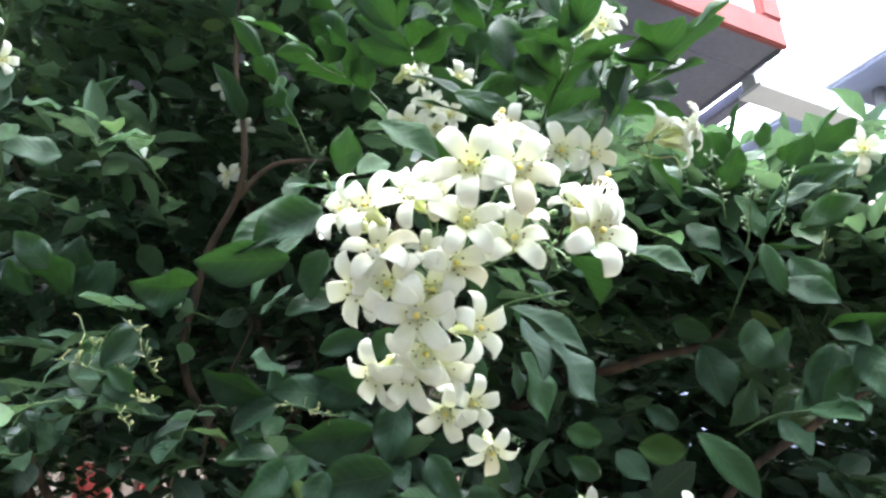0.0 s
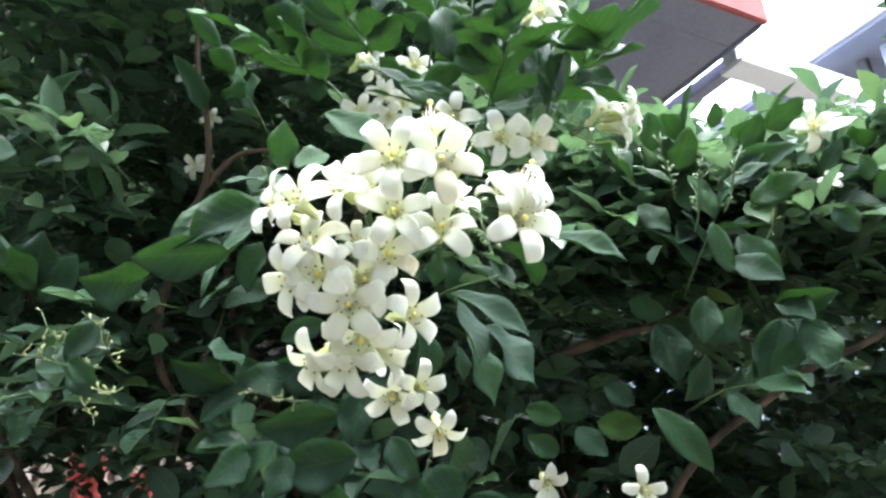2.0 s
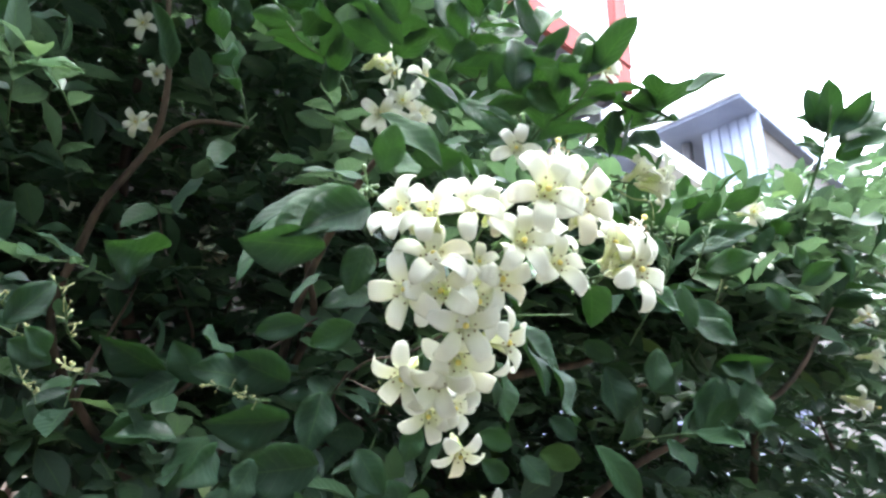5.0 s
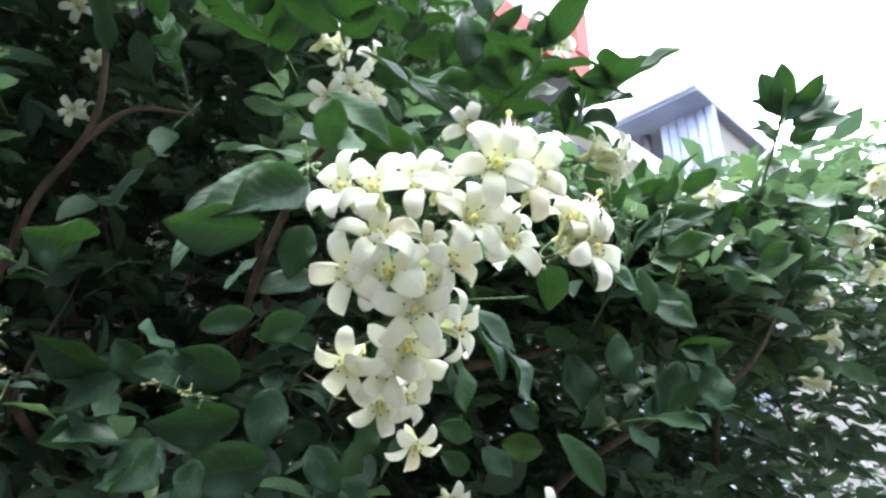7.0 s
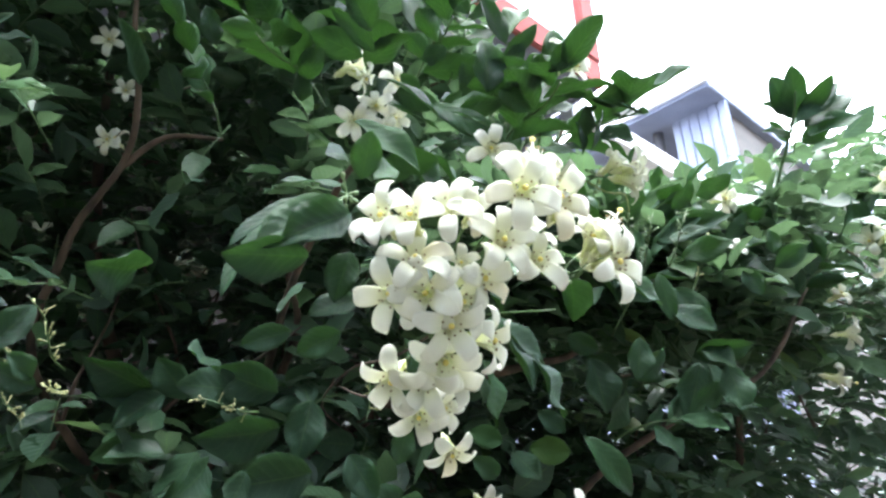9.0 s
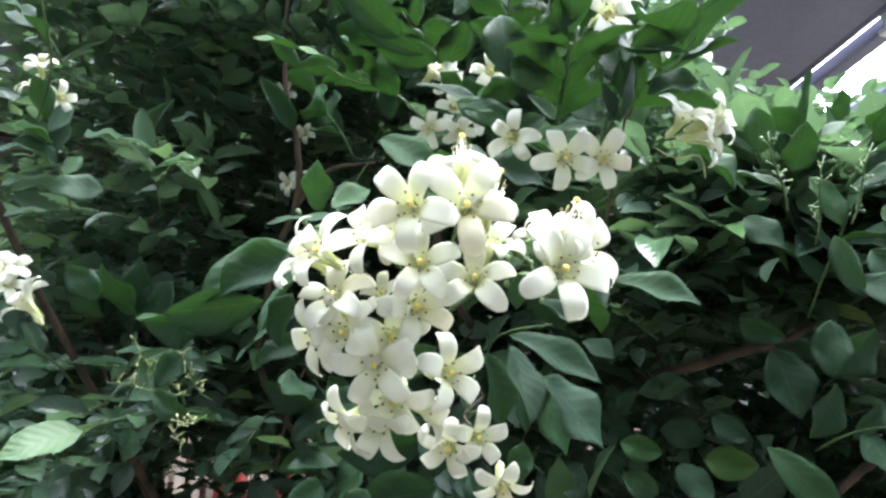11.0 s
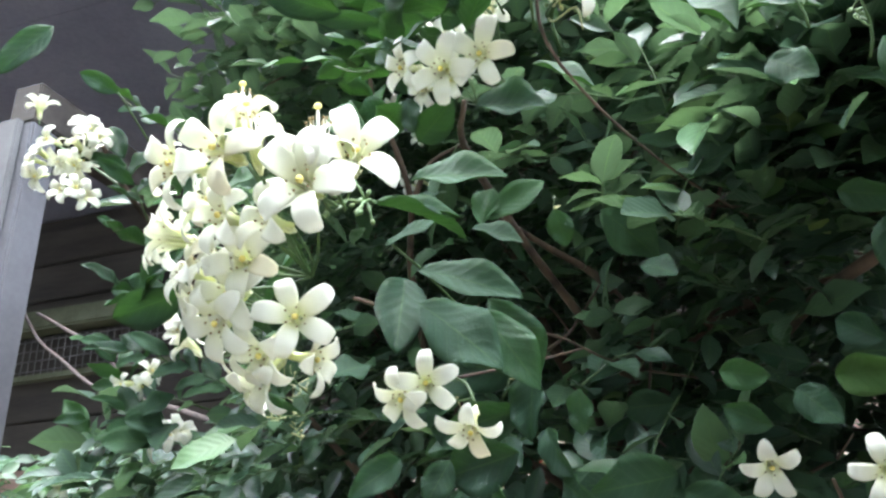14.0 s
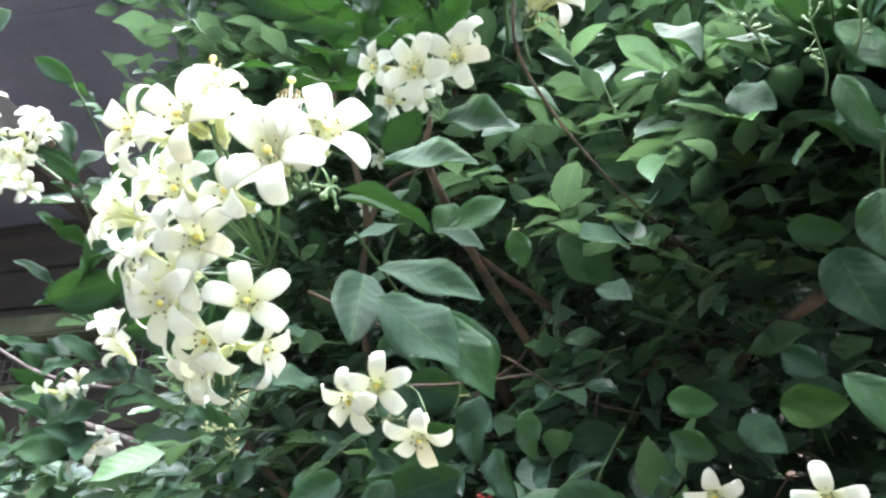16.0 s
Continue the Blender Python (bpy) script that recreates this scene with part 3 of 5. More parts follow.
leaf((-0.043, 0.426, 1.531), (-0.075, 0.430, 1.521), (-0.34, -0.92, -0.22), 0.52, 0.12)
leaf((-0.016, 0.404, 1.526), (-0.042, 0.410, 1.512), (-0.23, -0.92, -0.33), 0.78, 0.10)
leaf((-0.078, 0.473, 1.433), (-0.083, 0.464, 1.406), (-0.33, -0.91, -0.26), 0.89, 0.10)
leaf((-0.047, 0.453, 1.429), (-0.022, 0.441, 1.411), (-0.33, -0.91, -0.26), 0.85, 0.10)
leaf((0.004, 0.447, 1.429), (0.028, 0.432, 1.413), (-0.13, -0.96, -0.26), 0.88, 0.10)
leaf((0.032, 0.427, 1.473), (0.026, 0.431, 1.449), (-0.03, -1.00, 0.07), 0.70, 0.10)
leaf((0.173, 0.456, 1.472), (0.208, 0.444, 1.430), (-0.14, -0.98, 0.16), 0.41, 0.15)
leaf((0.167, 0.473, 1.477), (0.147, 0.477, 1.493), (-0.01, -0.97, -0.25), 0.78, 0.10)
leaf((0.090, 0.473, 1.477), (0.115, 0.468, 1.469), (-0.01, -0.97, -0.25), 0.75, 0.10)
leaf((0.110, 0.472, 1.446), (0.089, 0.465, 1.458), (-0.01, -0.96, -0.29), 0.70, 0.10)
leaf((0.124, 0.477, 1.463), (0.141, 0.464, 1.443), (0.19, -0.93, -0.31), 0.79, 0.10)
leaf((0.141, 0.483, 1.467), (0.172, 0.473, 1.462), (-0.01, -0.97, -0.25), 0.72, 0.10)
leaf((0.234, 0.430, 1.535), (0.207, 0.428, 1.507), (-0.09, -0.60, -0.79), 0.69, 0.10)
leaf((0.212, 0.389, 1.551), (0.237, 0.369, 1.533), (0.18, -0.98, -0.12), 0.46, 0.12)
leaf((0.205, 0.383, 1.575), (0.211, 0.382, 1.539), (-0.44, -0.67, -0.59), 0.41, 0.12)
leaf((0.245, 0.402, 1.526), (0.253, 0.378, 1.510), (0.15, -0.93, -0.32), 0.79, 0.12)
leaf((0.246, 0.431, 1.509), (0.232, 0.434, 1.475), (0.15, -0.49, -0.86), 0.83, 0.10)
leaf((0.216, 0.464, 1.529), (0.188, 0.464, 1.533), (-0.01, -0.71, -0.71), 0.78, 0.10)
leaf((0.208, 0.420, 1.538), (0.202, 0.420, 1.506), (-0.22, -0.59, -0.78), 0.80, 0.10)
leaf((0.255, 0.390, 1.514), (0.258, 0.382, 1.477), (-0.05, -0.68, -0.73), 0.73, 0.12)
leaf((0.254, 0.416, 1.520), (0.235, 0.415, 1.475), (-0.37, -0.52, -0.77), 0.62, 0.10)
leaf((0.226, 0.395, 1.570), (0.241, 0.382, 1.535), (-0.06, -0.85, -0.53), 0.56, 0.12)
leaf((0.246, 0.408, 1.526), (0.268, 0.375, 1.523), (-0.19, -0.88, -0.44), 0.47, 0.10)
leaf((0.306, 0.394, 1.570), (0.294, 0.396, 1.592), (-0.37, -0.70, -0.61), 1.15, 0.10)
leaf((0.040, 0.286, 1.629), (0.038, 0.273, 1.659), (0.10, -0.62, -0.78), 0.73, 0.15)
leaf((0.058, 0.272, 1.627), (0.062, 0.259, 1.640), (-0.11, -0.62, -0.78), 0.79, 0.10)
leaf((0.093, 0.268, 1.622), (0.129, 0.260, 1.636), (0.10, -0.62, -0.78), 0.40, 0.15)
leaf((0.092, 0.259, 1.615), (0.117, 0.253, 1.610), (0.10, -0.67, 0.74), 0.24, 0.10)
leaf((0.094, 0.261, 1.612), (0.090, 0.268, 1.587), (0.58, -0.51, -0.63), 0.31, 0.10)
leaf((0.081, 0.268, 1.607), (0.086, 0.269, 1.588), (0.52, -0.53, -0.67), 0.36, 0.12)
leaf((0.123, 0.278, 1.609), (0.100, 0.276, 1.607), (-0.01, -0.97, 0.26), 0.69, 0.12)
leaf((0.053, 0.267, 1.585), (0.080, 0.260, 1.585), (-0.01, -0.83, 0.56), 0.29, 0.12)
leaf((0.026, 0.293, 1.621), (0.048, 0.280, 1.620), (-0.01, -0.62, -0.78), 0.53, 0.10)
leaf((0.017, 0.279, 1.608), (0.040, 0.279, 1.605), (-0.01, -0.54, 0.84), 0.17, 0.10)
leaf((-0.028, 0.310, 1.615), (0.006, 0.295, 1.585), (0.20, -0.97, 0.14), 0.38, 0.12)
leaf((0.013, 0.323, 1.650), (-0.000, 0.317, 1.657), (-0.01, -0.62, -0.78), 0.92, 0.10)
leaf((0.010, 0.326, 1.614), (0.012, 0.326, 1.593), (0.30, -0.95, -0.12), 0.90, 0.10)
leaf((-0.007, 0.318, 1.635), (0.027, 0.323, 1.631), (0.26, -0.46, 0.85), 0.19, 0.10)
leaf((0.041, 0.332, 1.624), (0.056, 0.330, 1.633), (0.55, -0.76, 0.36), 0.68, 0.10)
leaf((-0.009, 0.356, 1.610), (0.021, 0.351, 1.620), (0.42, -0.54, -0.73), 0.68, 0.10)
leaf((0.136, 0.375, 1.633), (0.161, 0.376, 1.605), (0.47, -0.63, 0.62), 0.59, 0.12)
leaf((0.098, 0.468, 1.588), (0.127, 0.457, 1.595), (0.38, -0.90, 0.22), 0.71, 0.15)
leaf((0.070, 0.447, 1.537), (0.090, 0.441, 1.525), (0.66, -0.75, -0.01), 1.30, 0.10)
leaf((0.015, 0.379, 1.632), (0.055, 0.394, 1.626), (0.68, -0.70, 0.24), 0.57, 0.10)
leaf((0.036, 0.483, 1.594), (0.064, 0.500, 1.557), (0.69, -0.70, -0.19), 0.73, 0.12)
leaf((0.044, 0.401, 1.660), (0.076, 0.419, 1.641), (0.59, -0.57, 0.57), 0.37, 0.12)
leaf((0.031, 0.428, 1.578), (0.031, 0.439, 1.556), (0.44, -0.89, -0.08), 0.82, 0.10)
leaf((-0.094, 0.365, 1.494), (-0.089, 0.396, 1.508), (0.24, -0.97, 0.06), 0.60, 0.12)
leaf((-0.086, 0.415, 1.449), (-0.094, 0.381, 1.430), (0.33, -0.91, -0.26), 0.54, 0.15)
leaf((-0.064, 0.435, 1.447), (-0.072, 0.418, 1.422), (0.42, -0.87, -0.27), 0.66, 0.15)
leaf((0.047, 0.503, 1.430), (0.010, 0.464, 1.421), (0.60, -0.76, -0.27), 0.61, 0.12)
leaf((0.048, 0.504, 1.421), (0.083, 0.506, 1.403), (0.67, -0.69, -0.27), 0.70, 0.12)
leaf((0.027, 0.575, 1.480), (-0.009, 0.560, 1.479), (0.60, -0.76, -0.27), 0.65, 0.10)
leaf((0.036, 0.579, 1.475), (0.049, 0.586, 1.457), (0.59, -0.75, -0.30), 1.00, 0.10)
leaf((0.109, 0.616, 1.497), (0.075, 0.605, 1.513), (0.60, -0.76, -0.23), 0.56, 0.10)
leaf((0.102, 0.619, 1.472), (0.079, 0.613, 1.476), (0.58, -0.74, -0.34), 1.27, 0.10)
leaf((0.105, 0.618, 1.483), (0.118, 0.624, 1.459), (0.58, -0.74, -0.34), 1.09, 0.10)
leaf((0.130, 0.599, 1.498), (0.169, 0.604, 1.493), (0.61, -0.77, -0.20), 0.60, 0.10)
leaf((0.061, 0.502, 1.643), (0.096, 0.506, 1.635), (0.52, -0.82, 0.24), 0.56, 0.15)
leaf((-0.254, 0.452, 1.569), (-0.263, 0.411, 1.593), (-0.22, -0.97, -0.09), 0.78, 0.10)
leaf((-0.253, 0.452, 1.570), (-0.245, 0.430, 1.606), (0.09, -1.00, 0.00), 0.69, 0.10)
leaf((-0.250, 0.457, 1.561), (-0.226, 0.446, 1.593), (0.29, -0.95, -0.09), 0.67, 0.10)
leaf((-0.204, 0.416, 1.508), (-0.184, 0.417, 1.537), (0.20, -0.98, -0.09), 0.48, 0.10)
leaf((-0.198, 0.409, 1.498), (-0.175, 0.411, 1.488), (-0.01, -0.98, -0.22), 0.68, 0.10)
leaf((-0.229, 0.435, 1.517), (-0.218, 0.436, 1.533), (-0.01, -1.00, 0.00), 1.02, 0.10)
leaf((-0.273, 0.442, 1.566), (-0.282, 0.417, 1.581), (-0.21, -0.98, 0.00), 0.90, 0.10)
leaf((-0.068, 0.491, 1.505), (-0.107, 0.453, 1.502), (-0.01, -1.00, 0.00), 0.56, 0.10)
leaf((-0.282, 0.434, 1.715), (-0.294, 0.406, 1.703), (-0.01, -0.96, 0.29), 0.86, 0.10)
leaf((-0.280, 0.445, 1.702), (-0.236, 0.418, 1.737), (0.35, -0.90, 0.26), 0.18, 0.10)
leaf((-0.259, 0.458, 1.740), (-0.229, 0.447, 1.740), (-0.01, -0.90, 0.43), 0.42, 0.10)
leaf((-0.165, 0.497, 1.745), (-0.175, 0.449, 1.770), (0.40, -0.92, 0.04), 0.37, 0.10)
leaf((-0.112, 0.467, 1.773), (-0.119, 0.447, 1.794), (0.19, -0.98, 0.00), 0.83, 0.10)
leaf((-0.048, 0.396, 1.682), (-0.051, 0.382, 1.700), (0.20, -0.98, -0.09), 0.84, 0.10)
leaf((-0.448, 0.394, 1.648), (-0.399, 0.420, 1.649), (0.62, -0.78, -0.08), 0.45, 0.10)
leaf((-0.238, 0.287, 1.723), (-0.242, 0.259, 1.730), (0.78, -0.28, -0.42), 0.50, 0.10)
leaf((-0.275, 0.248, 1.783), (-0.294, 0.221, 1.736), (0.41, -0.63, -0.65), 0.43, 0.10)
leaf((-0.220, 0.352, 1.621), (-0.242, 0.329, 1.616), (0.48, -0.86, 0.17), 0.58, 0.10)
leaf((-0.225, 0.374, 1.557), (-0.238, 0.354, 1.573), (0.30, -0.95, -0.01), 0.95, 0.10)
leaf((-0.126, 0.336, 1.531), (-0.138, 0.300, 1.517), (0.20, -0.78, -0.60), 0.58, 0.10)
leaf((-0.185, 0.384, 1.500), (-0.173, 0.396, 1.489), (0.49, -0.87, 0.08), 0.86, 0.10)
leaf((-0.344, 0.400, 1.517), (-0.361, 0.378, 1.510), (0.48, -0.86, 0.17), 0.89, 0.10)
leaf((-0.349, 0.397, 1.491), (-0.370, 0.366, 1.493), (0.48, -0.86, 0.17), 0.67, 0.10)
leaf((-0.344, 0.385, 1.510), (-0.330, 0.405, 1.529), (0.59, -0.75, 0.30), 0.85, 0.10)
leaf((-0.337, 0.402, 1.501), (-0.350, 0.374, 1.508), (0.59, -0.75, 0.30), 0.67, 0.10)
leaf((0.061, 0.277, 1.648), (0.031, 0.291, 1.632), (-0.12, -0.63, -0.77), 0.50, 0.15)
leaf((0.056, 0.269, 1.627), (0.068, 0.262, 1.644), (-0.53, -0.85, -0.07), 0.72, 0.10)
leaf((0.061, 0.255, 1.624), (0.076, 0.244, 1.641), (-0.41, -0.52, -0.75), 0.51, 0.12)
leaf((0.043, 0.276, 1.627), (0.057, 0.270, 1.609), (-0.41, -0.52, -0.75), 0.55, 0.12)
leaf((0.023, 0.298, 1.626), (0.040, 0.280, 1.625), (-0.44, -0.88, 0.17), 0.40, 0.10)
leaf((0.013, 0.301, 1.627), (0.045, 0.274, 1.594), (-0.61, -0.79, -0.07), 0.25, 0.15)
leaf((0.090, 0.270, 1.620), (0.093, 0.281, 1.604), (-0.02, -0.96, -0.26), 0.55, 0.10)
leaf((0.069, 0.275, 1.595), (0.086, 0.267, 1.591), (-0.28, -0.76, 0.58), 0.36, 0.10)
leaf((0.075, 0.269, 1.632), (0.090, 0.267, 1.624), (-0.22, -0.60, -0.77), 0.72, 0.10)
leaf((0.090, 0.268, 1.623), (0.108, 0.260, 1.617), (-0.23, -0.61, 0.76), 0.23, 0.10)
leaf((0.077, 0.298, 1.631), (0.067, 0.307, 1.625), (-0.22, -0.60, -0.77), 0.89, 0.10)
leaf((0.006, 0.348, 1.668), (0.027, 0.332, 1.648), (-0.12, -0.63, -0.77), 0.47, 0.10)
leaf((-0.005, 0.322, 1.603), (0.019, 0.309, 1.595), (-0.22, -0.60, -0.77), 0.63, 0.10)
leaf((0.080, 0.290, 1.639), (0.090, 0.280, 1.642), (-0.34, -0.92, -0.17), 0.74, 0.10)
leaf((-0.019, 0.308, 1.676), (-0.046, 0.268, 1.684), (0.42, -0.54, -0.73), 0.40, 0.12)
leaf((-0.012, 0.334, 1.683), (-0.042, 0.303, 1.683), (0.33, -0.59, -0.73), 0.31, 0.12)
leaf((0.020, 0.342, 1.691), (0.040, 0.340, 1.701), (0.33, -0.59, -0.73), 0.91, 0.10)
leaf((0.030, 0.335, 1.652), (0.046, 0.333, 1.663), (0.42, -0.54, -0.73), 1.01, 0.10)
leaf((-0.011, 0.309, 1.645), (0.031, 0.318, 1.641), (0.42, -0.75, 0.50), 0.17, 0.15)
leaf((0.061, 0.361, 1.681), (0.049, 0.337, 1.691), (0.33, -0.59, -0.73), 0.71, 0.10)
leaf((0.072, 0.378, 1.694), (0.093, 0.367, 1.697), (0.33, -0.59, -0.73), 0.85, 0.10)
leaf((0.315, 0.384, 1.601), (0.311, 0.378, 1.619), (-0.34, -0.92, -0.18), 1.46, 0.10)
leaf((0.317, 0.387, 1.591), (0.330, 0.366, 1.603), (-0.34, -0.94, -0.09), 0.70, 0.10)
leaf((0.225, 0.405, 1.609), (0.241, 0.371, 1.619), (-0.34, -0.93, 0.17), 0.45, 0.12)
leaf((0.219, 0.385, 1.602), (0.240, 0.363, 1.609), (-0.31, -0.84, 0.45), 0.36, 0.12)
leaf((0.441, 0.440, 1.781), (0.422, 0.406, 1.821), (-0.43, -0.88, -0.18), 0.53, 0.10)
leaf((0.439, 0.441, 1.783), (0.416, 0.429, 1.825), (-0.61, -0.77, -0.16), 0.52, 0.10)
leaf((0.445, 0.435, 1.781), (0.450, 0.390, 1.802), (-0.15, -0.99, 0.03), 0.42, 0.10)
leaf((0.433, 0.430, 1.770), (0.470, 0.400, 1.811), (-0.55, -0.80, 0.10), 0.42, 0.12)
leaf((0.440, 0.430, 1.765), (0.492, 0.402, 1.807), (-0.45, -0.80, 0.30), 0.36, 0.12)
leaf((0.438, 0.428, 1.752), (0.489, 0.400, 1.777), (-0.45, -0.75, 0.40), 0.36, 0.12)
leaf((0.458, 0.452, 1.764), (0.473, 0.425, 1.774), (-0.24, -0.97, -0.07), 0.80, 0.10)
leaf((0.450, 0.460, 1.767), (0.432, 0.459, 1.793), (-0.62, -0.78, 0.07), 0.41, 0.10)
leaf((0.200, 0.409, 1.627), (0.205, 0.383, 1.645), (-0.01, -0.62, -0.78), 0.86, 0.10)
leaf((0.162, 0.392, 1.622), (0.192, 0.387, 1.606), (-0.01, -0.67, 0.74), 0.21, 0.10)
leaf((0.228, 0.403, 1.656), (0.231, 0.391, 1.671), (0.09, -0.86, -0.49), 1.03, 0.10)
leaf((0.226, 0.405, 1.609), (0.254, 0.355, 1.620), (-0.22, -0.97, 0.14), 0.35, 0.15)
leaf((0.242, 0.401, 1.597), (0.266, 0.370, 1.602), (-0.01, -1.00, 0.02), 0.50, 0.12)
leaf((0.164, 0.394, 1.593), (0.180, 0.385, 1.572), (0.19, -0.93, -0.30), 0.69, 0.10)
leaf((0.185, 0.455, 1.530), (0.194, 0.450, 1.487), (0.18, -0.42, -0.89), 0.65, 0.10)
leaf((0.257, 0.390, 1.647), (0.279, 0.369, 1.656), (-0.01, -0.62, -0.78), 0.78, 0.10)
leaf((0.249, 0.411, 1.644), (0.261, 0.392, 1.661), (-0.01, -0.62, -0.78), 0.87, 0.10)
leaf((0.179, 0.391, 1.632), (0.176, 0.377, 1.656), (-0.11, -0.62, -0.78), 0.73, 0.10)
leaf((0.262, 0.418, 1.520), (0.272, 0.408, 1.486), (0.30, -0.63, -0.72), 0.62, 0.10)
leaf((0.221, 0.467, 1.510), (0.204, 0.470, 1.476), (-0.01, -0.49, -0.87), 0.68, 0.10)
leaf((0.168, 0.456, 1.548), (0.192, 0.451, 1.534), (-0.01, -0.74, -0.67), 0.91, 0.10)
leaf((-0.425, 0.415, 1.533), (-0.428, 0.385, 1.540), (0.45, -0.55, 0.70), 0.55, 0.10)
leaf((-0.363, 0.415, 1.523), (-0.364, 0.385, 1.512), (0.50, -0.70, 0.50), 0.60, 0.10)
leaf((-0.398, 0.415, 1.508), (-0.398, 0.385, 1.494), (0.50, -0.60, 0.62), 0.50, 0.10)
leaf((-0.423, 0.415, 1.521), (-0.417, 0.385, 1.514), (0.40, -0.50, 0.77), 0.40, 0.10)
leaf((-0.443, 0.415, 1.513), (-0.423, 0.385, 1.504), (0.45, -0.60, 0.66), 0.45, 0.10)
leaf((-0.511, 0.415, 1.533), (-0.516, 0.385, 1.531), (0.50, -0.80, 0.20), 0.50, 0.10)
leaf((-0.485, 0.415, 1.510), (-0.483, 0.385, 1.514), (0.45, -0.50, 0.74), 0.45, 0.10)
leaf((-0.487, 0.415, 1.483), (-0.483, 0.385, 1.480), (0.45, -0.55, 0.70), 0.45, 0.10)
leaf((-0.399, 0.415, 1.481), (-0.374, 0.385, 1.458), (0.60, -0.70, 0.30), 0.40, 0.10)
leaf((-0.485, 0.415, 1.468), (-0.477, 0.385, 1.466), (0.45, -0.60, 0.66), 0.60, 0.10)
leaf((-0.346, 0.415, 1.506), (-0.319, 0.385, 1.484), (0.50, -0.70, 0.40), 0.50, 0.10)
leaf((-0.453, 0.415, 1.496), (-0.438, 0.385, 1.488), (0.40, -0.50, 0.77), 0.45, 0.10)


def sprig(at, way, length, count, size, normal=(0, -0.7, 0.7), seed=0):
    """A leafy shoot: a green stalk with leaves on both sides and one at its end."""
    r = random.Random(seed)
    p, d, n = Vector(at), Vector(way).normalized(), Vector(normal).normalized()
    s = d.cross(n).normalized()
    line = [p + d * (length * k / 6) + n * 0.006 * math.sin(k * 0.9) for k in range(7)]
    st = finish("stalk", tube(bmesh.new(), line, [0.0009 - 0.00006 * k for k in range(7)], 5), STALK, shrub)
    st.matrix_parent_inverse = SHRUB_INV
    for k in range(count):
        f = 0.3 + 0.7 * k / (count - 1)
        b = p + d * (length * f)
        last = k == count - 1
        g = d * (1.0 if last else 0.75) + s * (0.0 if last else (1 if k % 2 else -1)) * r.uniform(0.5, 1.2) + n * r.uniform(-0.35, 0.4)
        g.normalize()
        leaf(b, b + g * size * r.uniform(0.65, 1.2), n + Vector((r.gauss(0, 0.5), r.gauss(0, 0.5), r.gauss(0, 0.4))), r.uniform(0.38, 0.56), r.uniform(0.03, 0.28))


limb("shoot", [(0.43, 0.52, 1.66), (0.438, 0.48, 1.72), (0.434, 0.435, 1.775), (0.431, 0.42, 1.80)], 0.003, 0.0018, STALK)
sprig((0.437, 0.445, 1.745), (-0.05, -0.15, 1), 0.05, 4, 0.032, (-0.5, -0.8, 0.25), 50)
sprig((0.58, 0.52, 1.65), (0.3, -0.1, 1), 0.08, 6, 0.040, (-0.4, -0.8, 0.3), 2)
sprig((0.37, 0.50, 1.60), (-0.3, -0.6, 0.8), 0.08, 7, 0.042, (-0.2, -0.8, 0.5), 3)
sprig((0.28, 0.47, 1.565), (0.4, -0.6, 0.8), 0.08, 7, 0.042, (0, -0.8, 0.5), 4)
sprig((0.21, 0.46, 1.55), (0.3, -0.6, 0.8), 0.07, 6, 0.040, (0, -0.8, 0.5), 5)
sprig((0.62, 0.52, 1.65), (0.3, -0.6, 0.8), 0.09, 7, 0.044, (-0.4, -0.8, 0.3), 6)
sprig((0.30, 0.50, 1.56), (0.2, -0.4, 0.5), 0.07, 7, 0.036, (0, -0.7, 0.7), 7)
sprig((0.40, 0.47, 1.58), (0.2, -0.5, 0.5), 0.08, 7, 0.044, (-0.2, -0.7, 0.7), 8)
sprig((0.20, 0.46, 1.47), (0.3, -0.4, 0.1), 0.08, 7, 0.042, (0, -0.8, 0.6), 9)
sprig((-0.10, 0.48, 1.70), (-0.3, -0.5, 0.5), 0.08, 7, 0.042, (0, -0.7, 0.7), 10)
sprig((-0.06, 0.44, 1.75), (-0.2, -0.5, 0.5), 0.08, 7, 0.044, (0, -0.8, 0.6), 11)
sprig((0.03, 0.42, 1.75), (0.2, -0.5, 0.5), 0.08, 7, 0.044, (0, -0.8, 0.6), 12)
sprig((-0.30, 0.46, 1.52), (-0.2, -0.5, 0.3), 0.08, 7, 0.040, (0.4, -0.7, 0.6), 13)
sprig((-0.40, 0.46, 1.48), (0.1, -0.5, 0.3), 0.08, 7, 0.040, (0.5, -0.6, 0.6), 14)
sprig((-0.30, 0.42, 1.64), (0.0, -0.4, 0.5), 0.07, 7, 0.036, (0.5, -0.6, 0.6), 15)
sprig((-0.42, 0.47, 1.60), (0.0, -0.4, 0.6), 0.07, 7, 0.036, (0.5, -0.6, 0.5), 17)
sprig((-0.46, 0.46, 1.53), (-0.1, -0.4, 0.5), 0.07, 7, 0.038, (0.5, -0.6, 0.5), 18)
sprig((-0.52, 0.47, 1.47), (-0.1, -0.4, 0.5), 0.07, 7, 0.038, (0.5, -0.6, 0.5), 19)
sprig((-0.340, 0.40, 1.645), (-0.3, -0.6, 0.4), 0.06, 7, 0.030, (0.3, -0.3, 0.9), 30)
sprig((-0.345, 0.41, 1.600), (-0.3, -0.5, 0.3), 0.06, 7, 0.032, (0.3, -0.3, 0.9), 31)
sprig((-0.355, 0.41, 1.560), (-0.4, -0.5, 0.2), 0.06, 6, 0.034, (0.3, -0.3, 0.9), 32)
